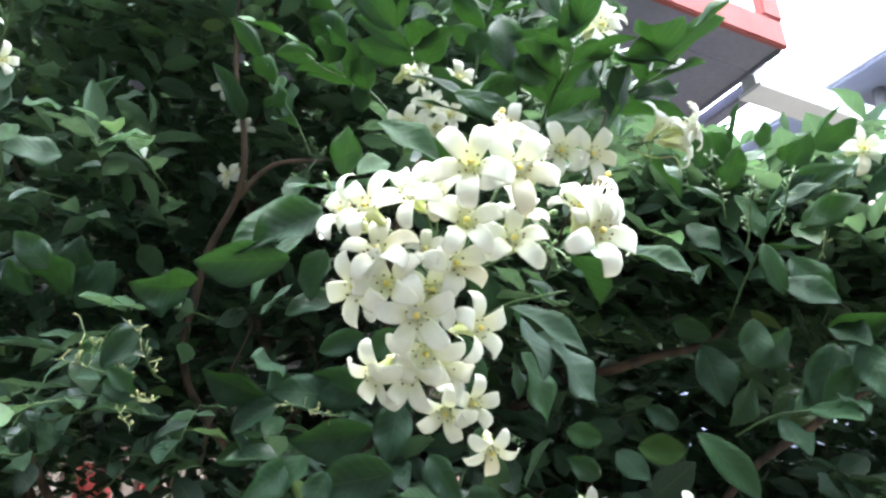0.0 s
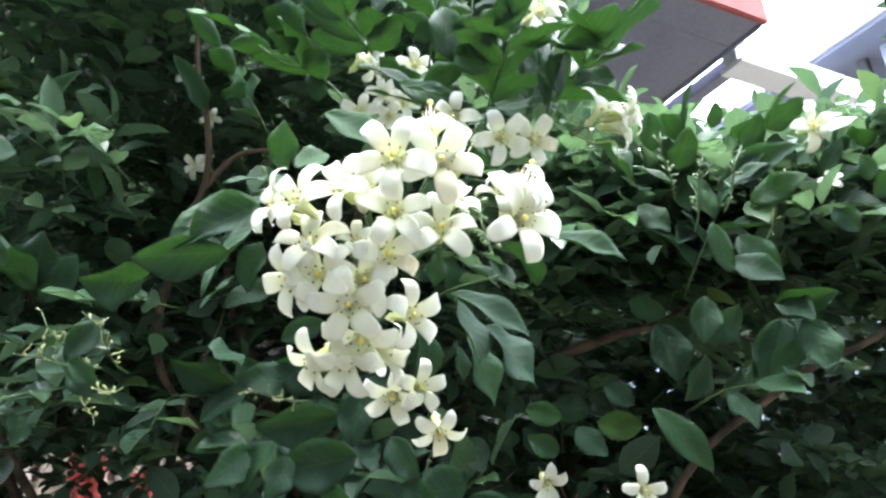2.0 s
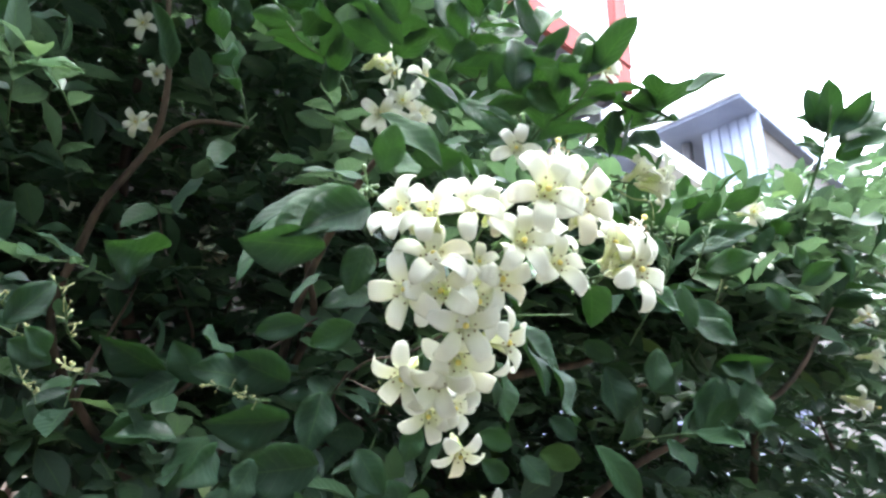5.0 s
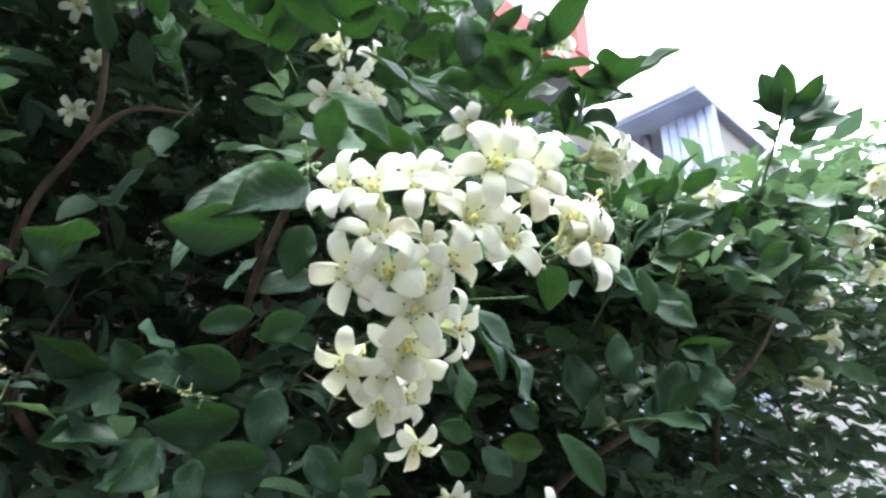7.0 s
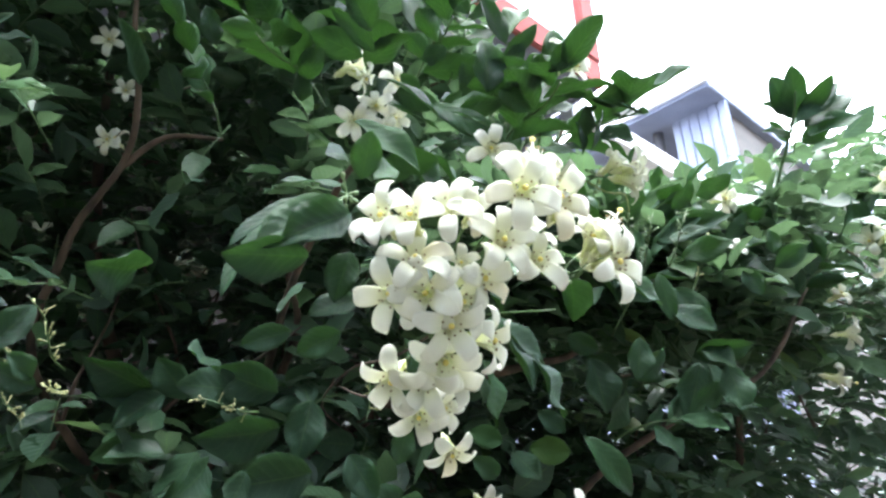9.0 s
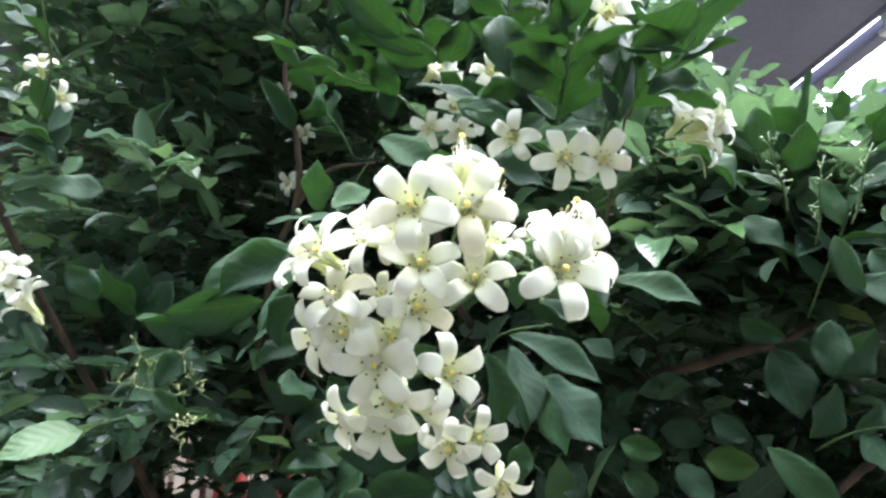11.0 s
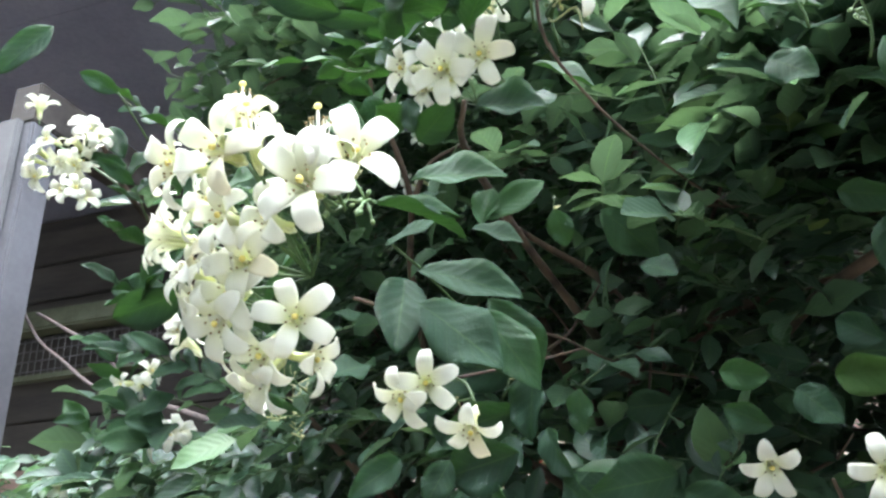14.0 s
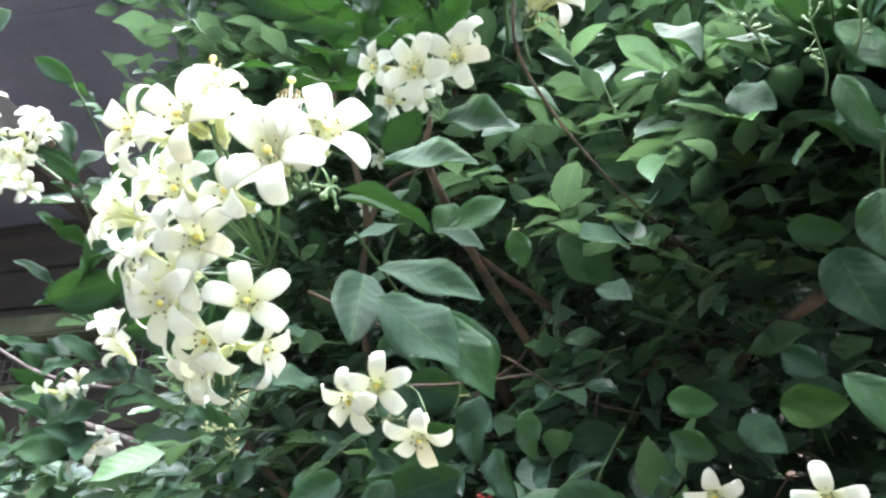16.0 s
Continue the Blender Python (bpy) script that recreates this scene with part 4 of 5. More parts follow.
sprig((-0.300, 0.38, 1.745), (-0.2, -0.6, 0.4), 0.07, 6, 0.034, (0.3, -0.4, 0.9), 33)
sprig((0.210, 0.47, 1.615), (0.1, -0.5, 0.6), 0.07, 7, 0.040, (0, -0.35, 0.9), 34)
sprig((0.280, 0.49, 1.620), (0.1, -0.5, 0.6), 0.07, 7, 0.042, (0, -0.35, 0.9), 35)
sprig((0.350, 0.49, 1.615), (0.2, -0.5, 0.6), 0.07, 7, 0.042, (0, -0.35, 0.9), 36)
sprig((-0.36, 0.38, 1.69), (0.1, -0.4, 0.6), 0.06, 6, 0.036, (0.5, -0.6, 0.5), 16)

sprig((0.085, 0.355, 1.620), (0.25, -0.3, 0.9), 0.05, 6, 0.032, (-0.3, -0.85, 0.2), 20)
sprig((0.100, 0.345, 1.640), (0.15, -0.2, 0.9), 0.05, 6, 0.032, (-0.35, -0.85, 0.2), 21)
sprig((0.075, 0.360, 1.680), (0.2, -0.3, 0.9), 0.05, 6, 0.034, (-0.3, -0.85, 0.3), 22)
sprig((0.060, 0.380, 1.715), (0.1, -0.3, 0.9), 0.06, 7, 0.036, (-0.2, -0.85, 0.4), 23)

for at, way, seed in (((0.00, 0.40, 1.700), (-0.3, -0.75, 0.25), 61), ((0.03, 0.40, 1.705), (0.1, -0.8, 0.2), 62), ((-0.03, 0.41, 1.690), (-0.6, -0.6, 0.2), 63),
                      ((0.06, 0.33, 1.612), (0.1, -0.8, 0.15), 64), ((0.085, 0.33, 1.615), (0.4, -0.7, 0.15), 65)):
    sprig(at, way, 0.075, 7, 0.042, (0, -0.25, 0.95), seed)


def bud_stalk(at, way, length, count, seed, mat=PALE_BUD):
    """A thin bare stalk with tiny closed buds along it."""
    r = random.Random(seed)
    p, d = Vector(at), Vector(way).normalized()
    s = d.orthogonal().normalized()
    line = [p + d * (length * k / 6) + s * 0.05 * length * math.sin(k * 1.1) + Vector((0, 0, -0.03 * length * math.sin(k * 0.5))) for k in range(7)]
    st = finish("bud_stalk", tube(bmesh.new(), line, [0.0007 - 0.00006 * k for k in range(7)], 5), STALK, shrub)
    st.matrix_parent_inverse = SHRUB_INV
    for k in range(count):
        i = r.randrange(1, 6)
        a = line[i].lerp(line[i + 1], r.random()) if i < 6 else line[6]
        g = Vector((r.gauss(0, 1), r.gauss(0, 1), r.gauss(0.6, 1))).normalized()
        b = a + g * r.uniform(0.003, 0.008)
        bm = tube(bmesh.new(), [a, (a + b) / 2, b], [0.0004, 0.0003, 0.0004], 4)
        ball(bm, Matrix.Translation(b) @ g.to_track_quat("Z", "Y").to_matrix().to_4x4(), r.uniform(0.0005, 0.0010), 1.3, 4, 6)
        finish("bud", bm, mat, st)


bud_stalk((-0.058, 0.455, 1.485), (-0.036, -0.017, 0.005), 0.042, 14, 1)
bud_stalk((-0.190, 0.430, 1.500), (-0.4, -0.25, 0.5), 0.055, 16, 2)
bud_stalk((-0.185, 0.425, 1.505), (-0.5, -0.4, 0.05), 0.05, 14, 3)
bud_stalk((-0.195, 0.425, 1.490), (0.3, -0.2, -0.4), 0.03, 8, 4)
bud_stalk((-0.165, 0.420, 1.500), (-0.2, -0.5, 0.4), 0.05, 12, 5)
bud_stalk((-0.165, 0.415, 1.490), (0.05, -0.4, -0.1), 0.04, 8, 6)
bud_stalk((0.199, 0.395, 1.575), (0.1, -0.2, 0.6), 0.05, 16, 7, BUD)
bud_stalk((0.213, 0.380, 1.580), (0.2, -0.2, 0.6), 0.045, 16, 8, BUD)
bud_stalk((0.183, 0.380, 1.590), (-0.1, -0.2, 0.6), 0.045, 14, 9, BUD)
bud_stalk((0.250, 0.410, 1.570), (0.2, -0.2, 0.5), 0.05, 16, 10)
bud_stalk((0.016, 0.460, 1.565), (0.1, -0.2, 0.5), 0.035, 6, 11)
bud_stalk((0.080, 0.350, 1.650), (0.1, -0.2, 0.7), 0.04, 16, 12, BUD)
bud_stalk((0.050, 0.375, 1.700), (0.1, -0.3, 0.7), 0.045, 14, 13, BUD)
bud_stalk((0.006, 0.410, 1.510), (-0.1, -0.1, -0.6), 0.04, 6, 14)

# open pockets in the leaves where flowers stand out of the shrub
POCKETS = [Vector(p) for p in ((0.480, 0.43, 1.71), (0.500, 0.45, 1.65), (0.470, 0.50, 1.61), (0.465, 0.50, 1.575), (0.462, 0.52, 1.54), (0.303, 0.42, 1.66), (-0.205, 0.56, 1.83), (-0.19, 0.57, 1.74))]


# ---- the mass of foliage: sprays of five to seven leaves filling the shrub's body ----
def inside(x, y, z):
    """Whether the shrub's body reaches there."""
    wob = 0.05 * noise.noise(Vector((x * 5, y * 5, z * 5))) + 0.025 * noise.noise(Vector((x * 13, y * 13, z * 13)))
    front = 0.50 + wob - 0.10 * max(0.0, min(1.0, (abs(x - 0.02) - 0.14) / 0.2)) - 0.042 * max(0.0, (z - 1.68) * 2)
    if x < -0.05:
        front = max(front, 0.16 + 0.66 * (0.2 - x) + wob)
    if z < 1.55 + 0.3 * wob and -0.85 < x < -0.22:
        front = 0.40 + 0.5 * wob
    if 1.66 < z < 1.90 and -0.50 < x < -0.30 and rng.random() < 0.4:
        front = 0.36
    if -0.32 < x < -0.04 and 1.54 + wob < z < 1.80 and y < 0.74 + wob and noise.noise(Vector((x * 31, y * 31, z * 31))) > -0.08:
        return False
    if x > 0.10:
        front += 0.26 * min(1.0, (x - 0.10) / 0.12) * min(1.0, max(0.0, (1.60 - z) / 0.06))
    if z < 1.2:
        front = max(front, 0.45 + 0.25 * (1.2 - z))
    if z < 1.6 and -0.2 < x < 0.1:
        front += 0.3 * (1.6 - z)
    # overhang added mostly above the view, to shade the leaves below it
    if z > (1.95 if x > -0.12 else 1.87) and x > -0.6 and rng.random() < (0.4 if x > -0.12 else 0.9):
        front = min(front, 0.42 + wob)
    if 1.62 < z < 2.16 and x - 0.11 < -1.32 * (y - 0.04) + 0.8 * wob:
        return False
    for c in POCKETS:
        if y < c.y + 0.02 and math.hypot(x - c.x + (c.x + 0.05) * (1 - y / c.y), z - c.z + (c.z - 1.41) * (1 - y / c.y)) < (0.085 if c.x > 0.4 else 0.06):
            return False
    if y < front or y > front + 0.98 * max(0.0, 1 - ((x - 0.12) / 1.16) ** 4) ** 0.5 + 2 * wob:
        return False
    r = math.hypot(x, y)
    open_side = x > 0.36 * y - 0.05 + 0.7 * wob
    if open_side:
        rise = 0.70 if x < 0.36 * y + 0.03 else (0.64 if x < 0.5 * y else 0.56)
        if z > min(1.40 + rise * r, 2.1) - 0.03 + 0.6 * wob:
            return False
        if x > 0.75 and rng.random() < 0.35:
            return False
    if z < 1.40 + 0.13 * r and -0.56 < x / y < -0.29 and rng.random() < 0.72:
        return False
    if x > 0.78 * y and x > 0.52 and z < 1.62 and rng.random() < 0.42:
        return False
    if z > 2.46 - 0.35 * ((x - 0.1) / 1.1) ** 2 - 0.25 * max(0.0, y - 0.95) + 2 * wob or z < 0.55 + 0.2 * ((x - 0.1) / 1.1) ** 2 + 2 * wob:
        return False
    if z < 1.2 and rng.random() < 0.55:
        return False
    return -1.0 < x < 1.25


def rotation_to(d, n):
    x = d.normalized()
    z = n - x * n.dot(x)
    z = z.normalized() if z.length > 0.05 else x.orthogonal().normalized()
    return Matrix((x, z.cross(x), z)).transposed()


def spray(p, d, length):
    """Leaf poses (base, direction, normal, size) along one arching stem."""
    out = []
    count = rng.choice((5, 6, 7, 7))
    up = Vector((0.05, -0.62 + 0.42 * min(1.0, max(0.0, (p.z - 1.45) / 0.3)), 0.95))
    side = d.cross(up).normalized()
    for k in range(count):
        s = 0.25 + 0.75 * k / (count - 1)
        base = p + d * (length * s) - Vector((0, 0, 0.02 * s * s))
        sg = 1 if k % 2 else -1
        way = (d * (0.55 if k < count - 1 else 1.6) + side * sg * (0.9 if k < count - 1 else 0.1) + Vector((rng.gauss(0, 0.25), rng.gauss(0, 0.25), rng.gauss(-0.12, 0.25))))
        n = up + Vector((rng.gauss(0, 0.45), rng.gauss(-0.05, 0.45), rng.gauss(0, 0.35)))
        out.append((base, way.normalized(), n, rng.triangular(0.018, 0.046, 0.03) * (0.8 + 0.45 * s)))
    return out


FORMS = [leaf_shape("foliage_leaf", r, b, f, w, t, tp, 5, 2, FOLIAGE, False) for r, b, f, w, t, tp in (
    (0.46, 0.10, 0.25, 0.1, 0.2, 0.5), (0.52, 0.22, 0.12, 0.2, -0.3, 0.58), (0.40, 0.02, 0.35, 0.15, 0.1, 0.62), (0.48, 0.30, 0.2, 0.1, 0.3, 0.55), (0.54, 0.12, 0.15, 0.2, -0.15, 0.5))]


def form_arrays(me):
    co = np.empty(len(me.vertices) * 3)
    me.vertices.foreach_get("co", co)
    fs = [tuple(p.vertices) for p in me.polygons]
    uv = np.empty(len(me.loops) * 2)
    me.uv_layers[0].data.foreach_get("uv", uv)
    return co.reshape(-1, 3), fs, uv


FORM_ARRAYS = [form_arrays(f) for f in FORMS]


def foliage_mesh(name, leaves):
    """All the given leaves as one mesh."""
    vs, fs, uvs, off = [], [], [], 0
    for base, way, n, size in leaves:
        co, faces, uv = FORM_ARRAYS[rng.randrange(len(FORM_ARRAYS))]
        r = np.array(rotation_to(way, n)) * size
        vs.append(co @ r.T + np.array(base))
        fs.extend(tuple(i + off for i in f) for f in faces)
        uvs.append(uv)
        off += len(co)
    me = bpy.data.meshes.new(name)
    me.from_pydata(np.concatenate(vs), [], fs)
    lay = me.uv_layers.new(name="UVMap")
    lay.data.foreach_set("uv", np.concatenate(uvs))
    me.materials.append(FOLIAGE)
    me.polygons.foreach_set("use_smooth", [True] * len(me.polygons))
    return me


heap, stems = [], bmesh.new()
tries = 0
while len(heap) < 76000 and tries < 300000:
    tries += 1
    p = Vector((rng.uniform(-1.0, 1.25), rng.uniform(0.28, 1.7), rng.uniform(0.6, 2.5)))
    if not inside(*p):
        continue
    if p.z < 1.25 and rng.random() < 0.4:
        continue
    d = Vector((p.x - 0.1 + rng.gauss(0, 0.5), -0.55 + rng.gauss(0, 0.4), 0.25 + rng.gauss(0, 0.4))).normalized()
    length = rng.uniform(0.05, 0.09)
    heap.extend(spray(p - d * 0.04, d, length))
    q = p - d * 0.04
    tube(stems, [q, q + d * length * 0.5 - Vector((0, 0, 0.003)), q + d * length - Vector((0, 0, 0.018))], [0.0009, 0.0008, 0.0005], 3)
# closer growth at the open side: its roof of leaves and its far back
for (x0, x1), (y0, y1), (z0, z1), count in (((0.12, 0.5), (0.36, 0.6), (1.58, 1.70), 420), ((0.2, 0.95), (0.75, 1.35), (1.36, 1.95), 650)):
    made = 0
    for k in range(count * 12):
        p = Vector((rng.uniform(x0, x1), rng.uniform(y0, y1), rng.uniform(z0, z1)))
        if made < count and inside(*p):
            d = Vector((p.x - 0.1 + rng.gauss(0, 0.5), -0.55 + rng.gauss(0, 0.4), 0.25 + rng.gauss(0, 0.4))).normalized()
            heap.extend(spray(p - d * 0.04, d, rng.uniform(0.05, 0.09)))
            made += 1
dry = bmesh.new()
for k in range(420):
    p = Vector((rng.uniform(-0.8, 0.9), rng.uniform(0.5, 1.2), rng.uniform(1.2, 2.2)))
    if inside(*p):
        d = Vector((rng.gauss(0, 0.8), rng.gauss(-0.3, 0.5), rng.gauss(0.6, 0.6))).normalized()
        n = Vector((rng.gauss(0, 1), rng.gauss(0, 1), rng.gauss(0, 1))) * 0.012
        ln = rng.uniform(0.06, 0.2)
        if not inside(*(p + d * (ln + 0.06))):
            continue
        tube(dry, [p, p + d * ln * 0.35 + n, p + d * ln * 0.7 - n * 0.4, p + d * ln], [0.0022, 0.0018, 0.0014, 0.0008], 4)
foliage = new("foliage", foliage_mesh("foliage", heap))
foliage.parent = shrub
foliage.matrix_parent_inverse = SHRUB_INV
tagged(foliage, "dense glossy dark green leaves", kind="stuff")
ob = finish("stalk_mass", stems, STALK, shrub)
ob.matrix_parent_inverse = SHRUB_INV
tagged(ob, "thin green leaf stalks", kind="stuff")
ob = finish("twig_mass", dry, BARK, shrub)
ob.matrix_parent_inverse = SHRUB_INV
tagged(ob, "thin brown inner twigs", kind="stuff")


# ---- flowers ----
def petal_shape(name, reach, width, lean, recurve, cup, sway=0.0):
    """A petal: it climbs out of the throat, spreads and curls back towards its rounded tip. x outward, z along the flower's axis."""
    path, n = [], 16
    x, z = 0.0012, -0.011
    step = (reach + 0.011) / n
    for k in range(n + 1):
        path.append((x, z))
        s = k / n
        turn = min(1.0, max(0.0, (s - 0.2) / 0.36))
        a = radians(82 - lean * turn * turn * (3 - 2 * turn) - 1.15 * recurve * max(0.0, (s - 0.48) / 0.52) ** 1.5)
        x, z = x + step * math.cos(a), z + step * math.sin(a)

    def f(u, v):
        i = min(int(u * n), n - 1)
        t = u * n - i
        px = path[i][0] + (path[i + 1][0] - path[i][0]) * t
        pz = path[i][1] + (path[i + 1][1] - path[i][1]) * t
        s = 2 * v - 1
        grow = min(1.0, max(0.0, (u - 0.06) / 0.62))
        half = 0.5 * width * (0.24 + 0.76 * grow * grow * (3 - 2 * grow)) * max(0.0, 1 - max(0.0, (u - 0.60) / 0.402) ** 2.3) ** 0.5
        half = max(half, 0.0003)
        curl = cup * half * s * s
        return (px - 0.3 * curl, s * half + sway * u * u * width, pz + curl)

    return sheet_mesh(name, f, 18, 8, 0.0003, PETAL)


PETALS = {
    "open": [petal_shape("petal", 0.0164, 0.0086, 55, 100, 0.16), petal_shape("petal", 0.0168, 0.0083, 52, 128, -0.10, 0.12), petal_shape("petal", 0.0160, 0.0089, 59, 80, 0.16, -0.1), petal_shape("petal", 0.0166, 0.0084, 50, 116, 0.05, -0.14), petal_shape("petal", 0.0164, 0.0087, 62, 98, -0.15, 0.06)],
    "bell": [petal_shape("petal", 0.0164, 0.0086, 36, 96, 0.25), petal_shape("petal", 0.0168, 0.0083, 34, 132, 0.05, 0.12), petal_shape("petal", 0.0160, 0.0088, 40, 88, 0.15, -0.1), petal_shape("petal", 0.0164, 0.0085, 42, 142, -0.1, -0.12)],
    "curled": [petal_shape("petal", 0.0158, 0.0082, 60, 190, -0.1), petal_shape("petal", 0.0152, 0.0078, 66, 230, -0.2, 0.15), petal_shape("petal", 0.0156, 0.0084, 55, 160, 0.1, -0.1)],
}


def stamen_mesh(spread=1.0, rise=0.0):
    bm = bmesh.new()
    tips = []
    r = random.Random(3)
    for k in range(10):
        a = 2 * math.pi * k / 10 + r.uniform(-0.2, 0.2)
        out = (0.0034 if k % 2 else 0.0050) + r.uniform(-0.0004, 0.0006)
        out *= spread
        h = rise + (0.0022 if k % 2 else 0.0008) + r.uniform(-0.0005, 0.0006)
        c, s = math.cos(a), math.sin(a)
        tube(bm, [(0.001 * c, 0.001 * s, -0.009), (0.0018 * c, 0.0018 * s, -0.003), (out * c, out * s, h)], [0.00026, 0.00022, 0.00016], 4)
        tips.append((out * c, out * s, h))
    first = len(bm.faces)
    for p in tips:
        ball(bm, pose(*p), 0.00052, 1.2, 4, 5)
    for i, f in enumerate(bm.faces):
        f.material_index = 0 if i < first else 1
        f.smooth = True
    me = bpy.data.meshes.new("stamen_ring")
    bm.to_mesh(me)
    bm.free()
    me.materials.append(FILAMENT)
    me.materials.append(ANTHER)
    return me


def pistil_mesh(height, name="pistil"):
    bm = bmesh.new()
    tube(bm, [(0, 0, -0.010), (0, 0, -0.004), (0.0002, 0, height)], [0.0006, 0.00045, 0.0005], 6)
    first = len(bm.faces)
    ball(bm, pose(0.0002, 0, height + 0.0006), 0.00135, 0.85, 6, 9)
    for i, f in enumerate(bm.faces):
        f.material_index = 0 if i < first else 1
        f.smooth = True
    me = bpy.data.meshes.new(name)
    bm.to_mesh(me)
    bm.free()
    me.materials.append(FILAMENT)
    me.materials.append(STIGMA)
    return me


def tube_mesh():
    """Calyx and the foot of the corolla."""
    bm = bmesh.new()
    tube(bm, [(0, 0, -0.0150), (0, 0, -0.0128), (0, 0, -0.0112), (0, 0, -0.008), (0, 0, -0.005)], [0.0007, 0.0015, 0.0017, 0.0017, 0.0014], 10)
    for k in range(5):
        a = 2 * math.pi * (k + 0.5) / 5
        c, s = math.cos(a), math.sin(a)
        tube(bm, [(0.0014 * c, 0.0014 * s, -0.0125), (0.0021 * c, 0.0021 * s, -0.011), (0.0026 * c, 0.0026 * s, -0.0098)], [0.0006, 0.0005, 0.0001], 4)
    me = bpy.data.meshes.new("flower")
    bm.to_mesh(me)
    bm.free()
    me.materials.append(TUBE)
    me.polygons.foreach_set("use_smooth", [True] * len(me.polygons))
    return me


STAMENS, TALL_STAMENS, PISTIL, TALL_PISTIL, TUBE_MESH = stamen_mesh(), stamen_mesh(0.75, 0.0062), pistil_mesh(0.0012), pistil_mesh(0.0115), tube_mesh()
RIGHT, TOWARD, UPWARD = Vector((1, 0, 0)), Vector((0, -0.913, -0.407)), Vector((0, -0.407, 0.913))


def view(r, u, t):
    """A direction from its parts to the right, upward and outward of the shrub's face."""
    return (RIGHT * r + UPWARD * u + TOWARD * t).normalized()


def flower(cluster, at, facing, spin=90.0, size=1.0, kind="open", foot=None):
    """One flower of a cluster. spin: the way one petal points, in degrees from the right, counter-clockwise; foot: where its stalk begins."""
    z = Vector(facing).normalized()
    x = RIGHT * math.cos(radians(spin)) + UPWARD * math.sin(radians(spin))
    x = x - z * x.dot(z)
    if x.length < 0.05:
        x = z.orthogonal()
    x.normalize()
    m = Matrix((x, z.cross(x), z)).transposed().to_4x4()
    m.translation = Vector(at)
    m = m @ Matrix.Scale(size, 4)
    inv = cluster.matrix_world.inverted()
    ob = piece("flower", TUBE_MESH, cluster, inv @ m)
    for k in range(5):
        turn = 72 * k + rng.gauss(0, 5)
        piece("petal", rng.choice(PETALS[kind]), ob, pose(0, 0, 0, rng.gauss(0, 5), rng.gauss(0, 5), turn) @ Matrix.Scale(rng.uniform(0.94, 1.06), 4))
    piece("stamen_ring", TALL_STAMENS if kind == "curled" else STAMENS, ob, pose(0, 0, 0, 0, 0, rng.uniform(0, 36)))
    piece("pistil", TALL_PISTIL if kind == "curled" else PISTIL, ob, pose(0, 0, 0))
    if foot is not None:
        b = m @ Vector((0, 0, -0.0148))
        f = Vector(foot)
        mid = (b + f) / 2 - z * 0.004
        st = finish("stalk", tube(bmesh.new(), smooth_path([f, mid, b], 3), [0.00062] * 7, 5), STALK, cluster)
        st.matrix_parent_inverse = inv
    return ob


def buds(cluster, at, spread, count, pale=0.2, seed=1):
    """Closed buds on short stalks round a point."""
    r = random.Random(seed)
    inv = cluster.matrix_world.inverted()
    for k in range(count):
        p = Vector(at) + Vector((r.gauss(0, spread), r.gauss(0, spread), r.gauss(0, spread)))
        bm = tube(bmesh.new(), [Vector(at), (Vector(at) + p) / 2 + Vector((0, 0, 0.001)), p], [0.0006, 0.0005, 0.0005], 4)
        d = (p - Vector(at)).normalized()
        ball(bm, Matrix.Translation(p) @ d.to_track_quat("Z", "Y").to_matrix().to_4x4(), r.uniform(0.0008, 0.0014), 1.3, 5, 6)
        ob = finish("bud", bm, PALE_BUD if r.random() < pale else BUD, cluster)
        ob.matrix_parent_inverse = inv


def cluster_of(label, at, group="flower clusters"):
    return tagged(thing("flower_cluster", label, "flowers", group, at=pose(*at)))


# the great cluster in front
great = cluster_of("large hanging cluster of creamy white jasmine flowers in full bloom", (0.01, 0.278, 1.495))
CORE = (0.004, 0.270, 1.505)
LOW = (0.000, 0.268, 1.482)
flower(great, (0.0138, 0.2220, 1.5121), Vector((0.00, -0.97, -0.05)), 20, 0.90, "open", CORE)
flower(great, (0.0148, 0.2026, 1.5243), Vector((-0.10, -0.95, -0.12)), 340, 0.96, "open", CORE)
flower(great, (0.0312, 0.2075, 1.5250), Vector((0.25, -0.94, -0.12)), 352, 1.0, "open", CORE)
flower(great, (-0.0313, 0.2292, 1.5199), Vector((-0.68, -0.66, 0.31)), 338, 0.94, "bell", CORE)
flower(great, (-0.0221, 0.2222, 1.5181), Vector((-0.50, -0.75, 0.25)), 339, 0.90, "bell", CORE)
flower(great, (-0.0065, 0.2241, 1.5244), Vector((-0.45, -0.86, 0.15)), 336, 0.88, "open", CORE)
flower(great, (0.0030, 0.2240, 1.5230), Vector((0.00, -0.95, 0.10)), 40, 0.74, "bell", CORE)
flower(great, (0.0310, 0.2281, 1.5077), Vector((0.10, -0.98, 0.05)), 21, 0.88, "open", CORE)
flower(great, (-0.0186, 0.2300, 1.5044), Vector((-0.10, -0.93, 0.35)), 26, 0.92, "open", CORE)
flower(great, (-0.0010, 0.2290, 1.5040), Vector((0.00, -0.90, 0.20)), 30, 0.51, "bell", CORE)
flower(great, (-0.0142, 0.2317, 1.4919), Vector((-0.45, -0.86, -0.20)), 37, 0.90, "open", LOW)
flower(great, (-0.0264, 0.2364, 1.4925), Vector((-0.60, -0.72, -0.30)), 36, 0.92, "open", LOW)
flower(great, (0.0007, 0.2355, 1.4911), Vector((0.30, -0.89, -0.30)), 8, 0.90, "open", LOW)
flower(great, (0.0095, 0.2346, 1.5009), Vector((0.58, -0.80, -0.12)), 324, 0.96, "bell", CORE)
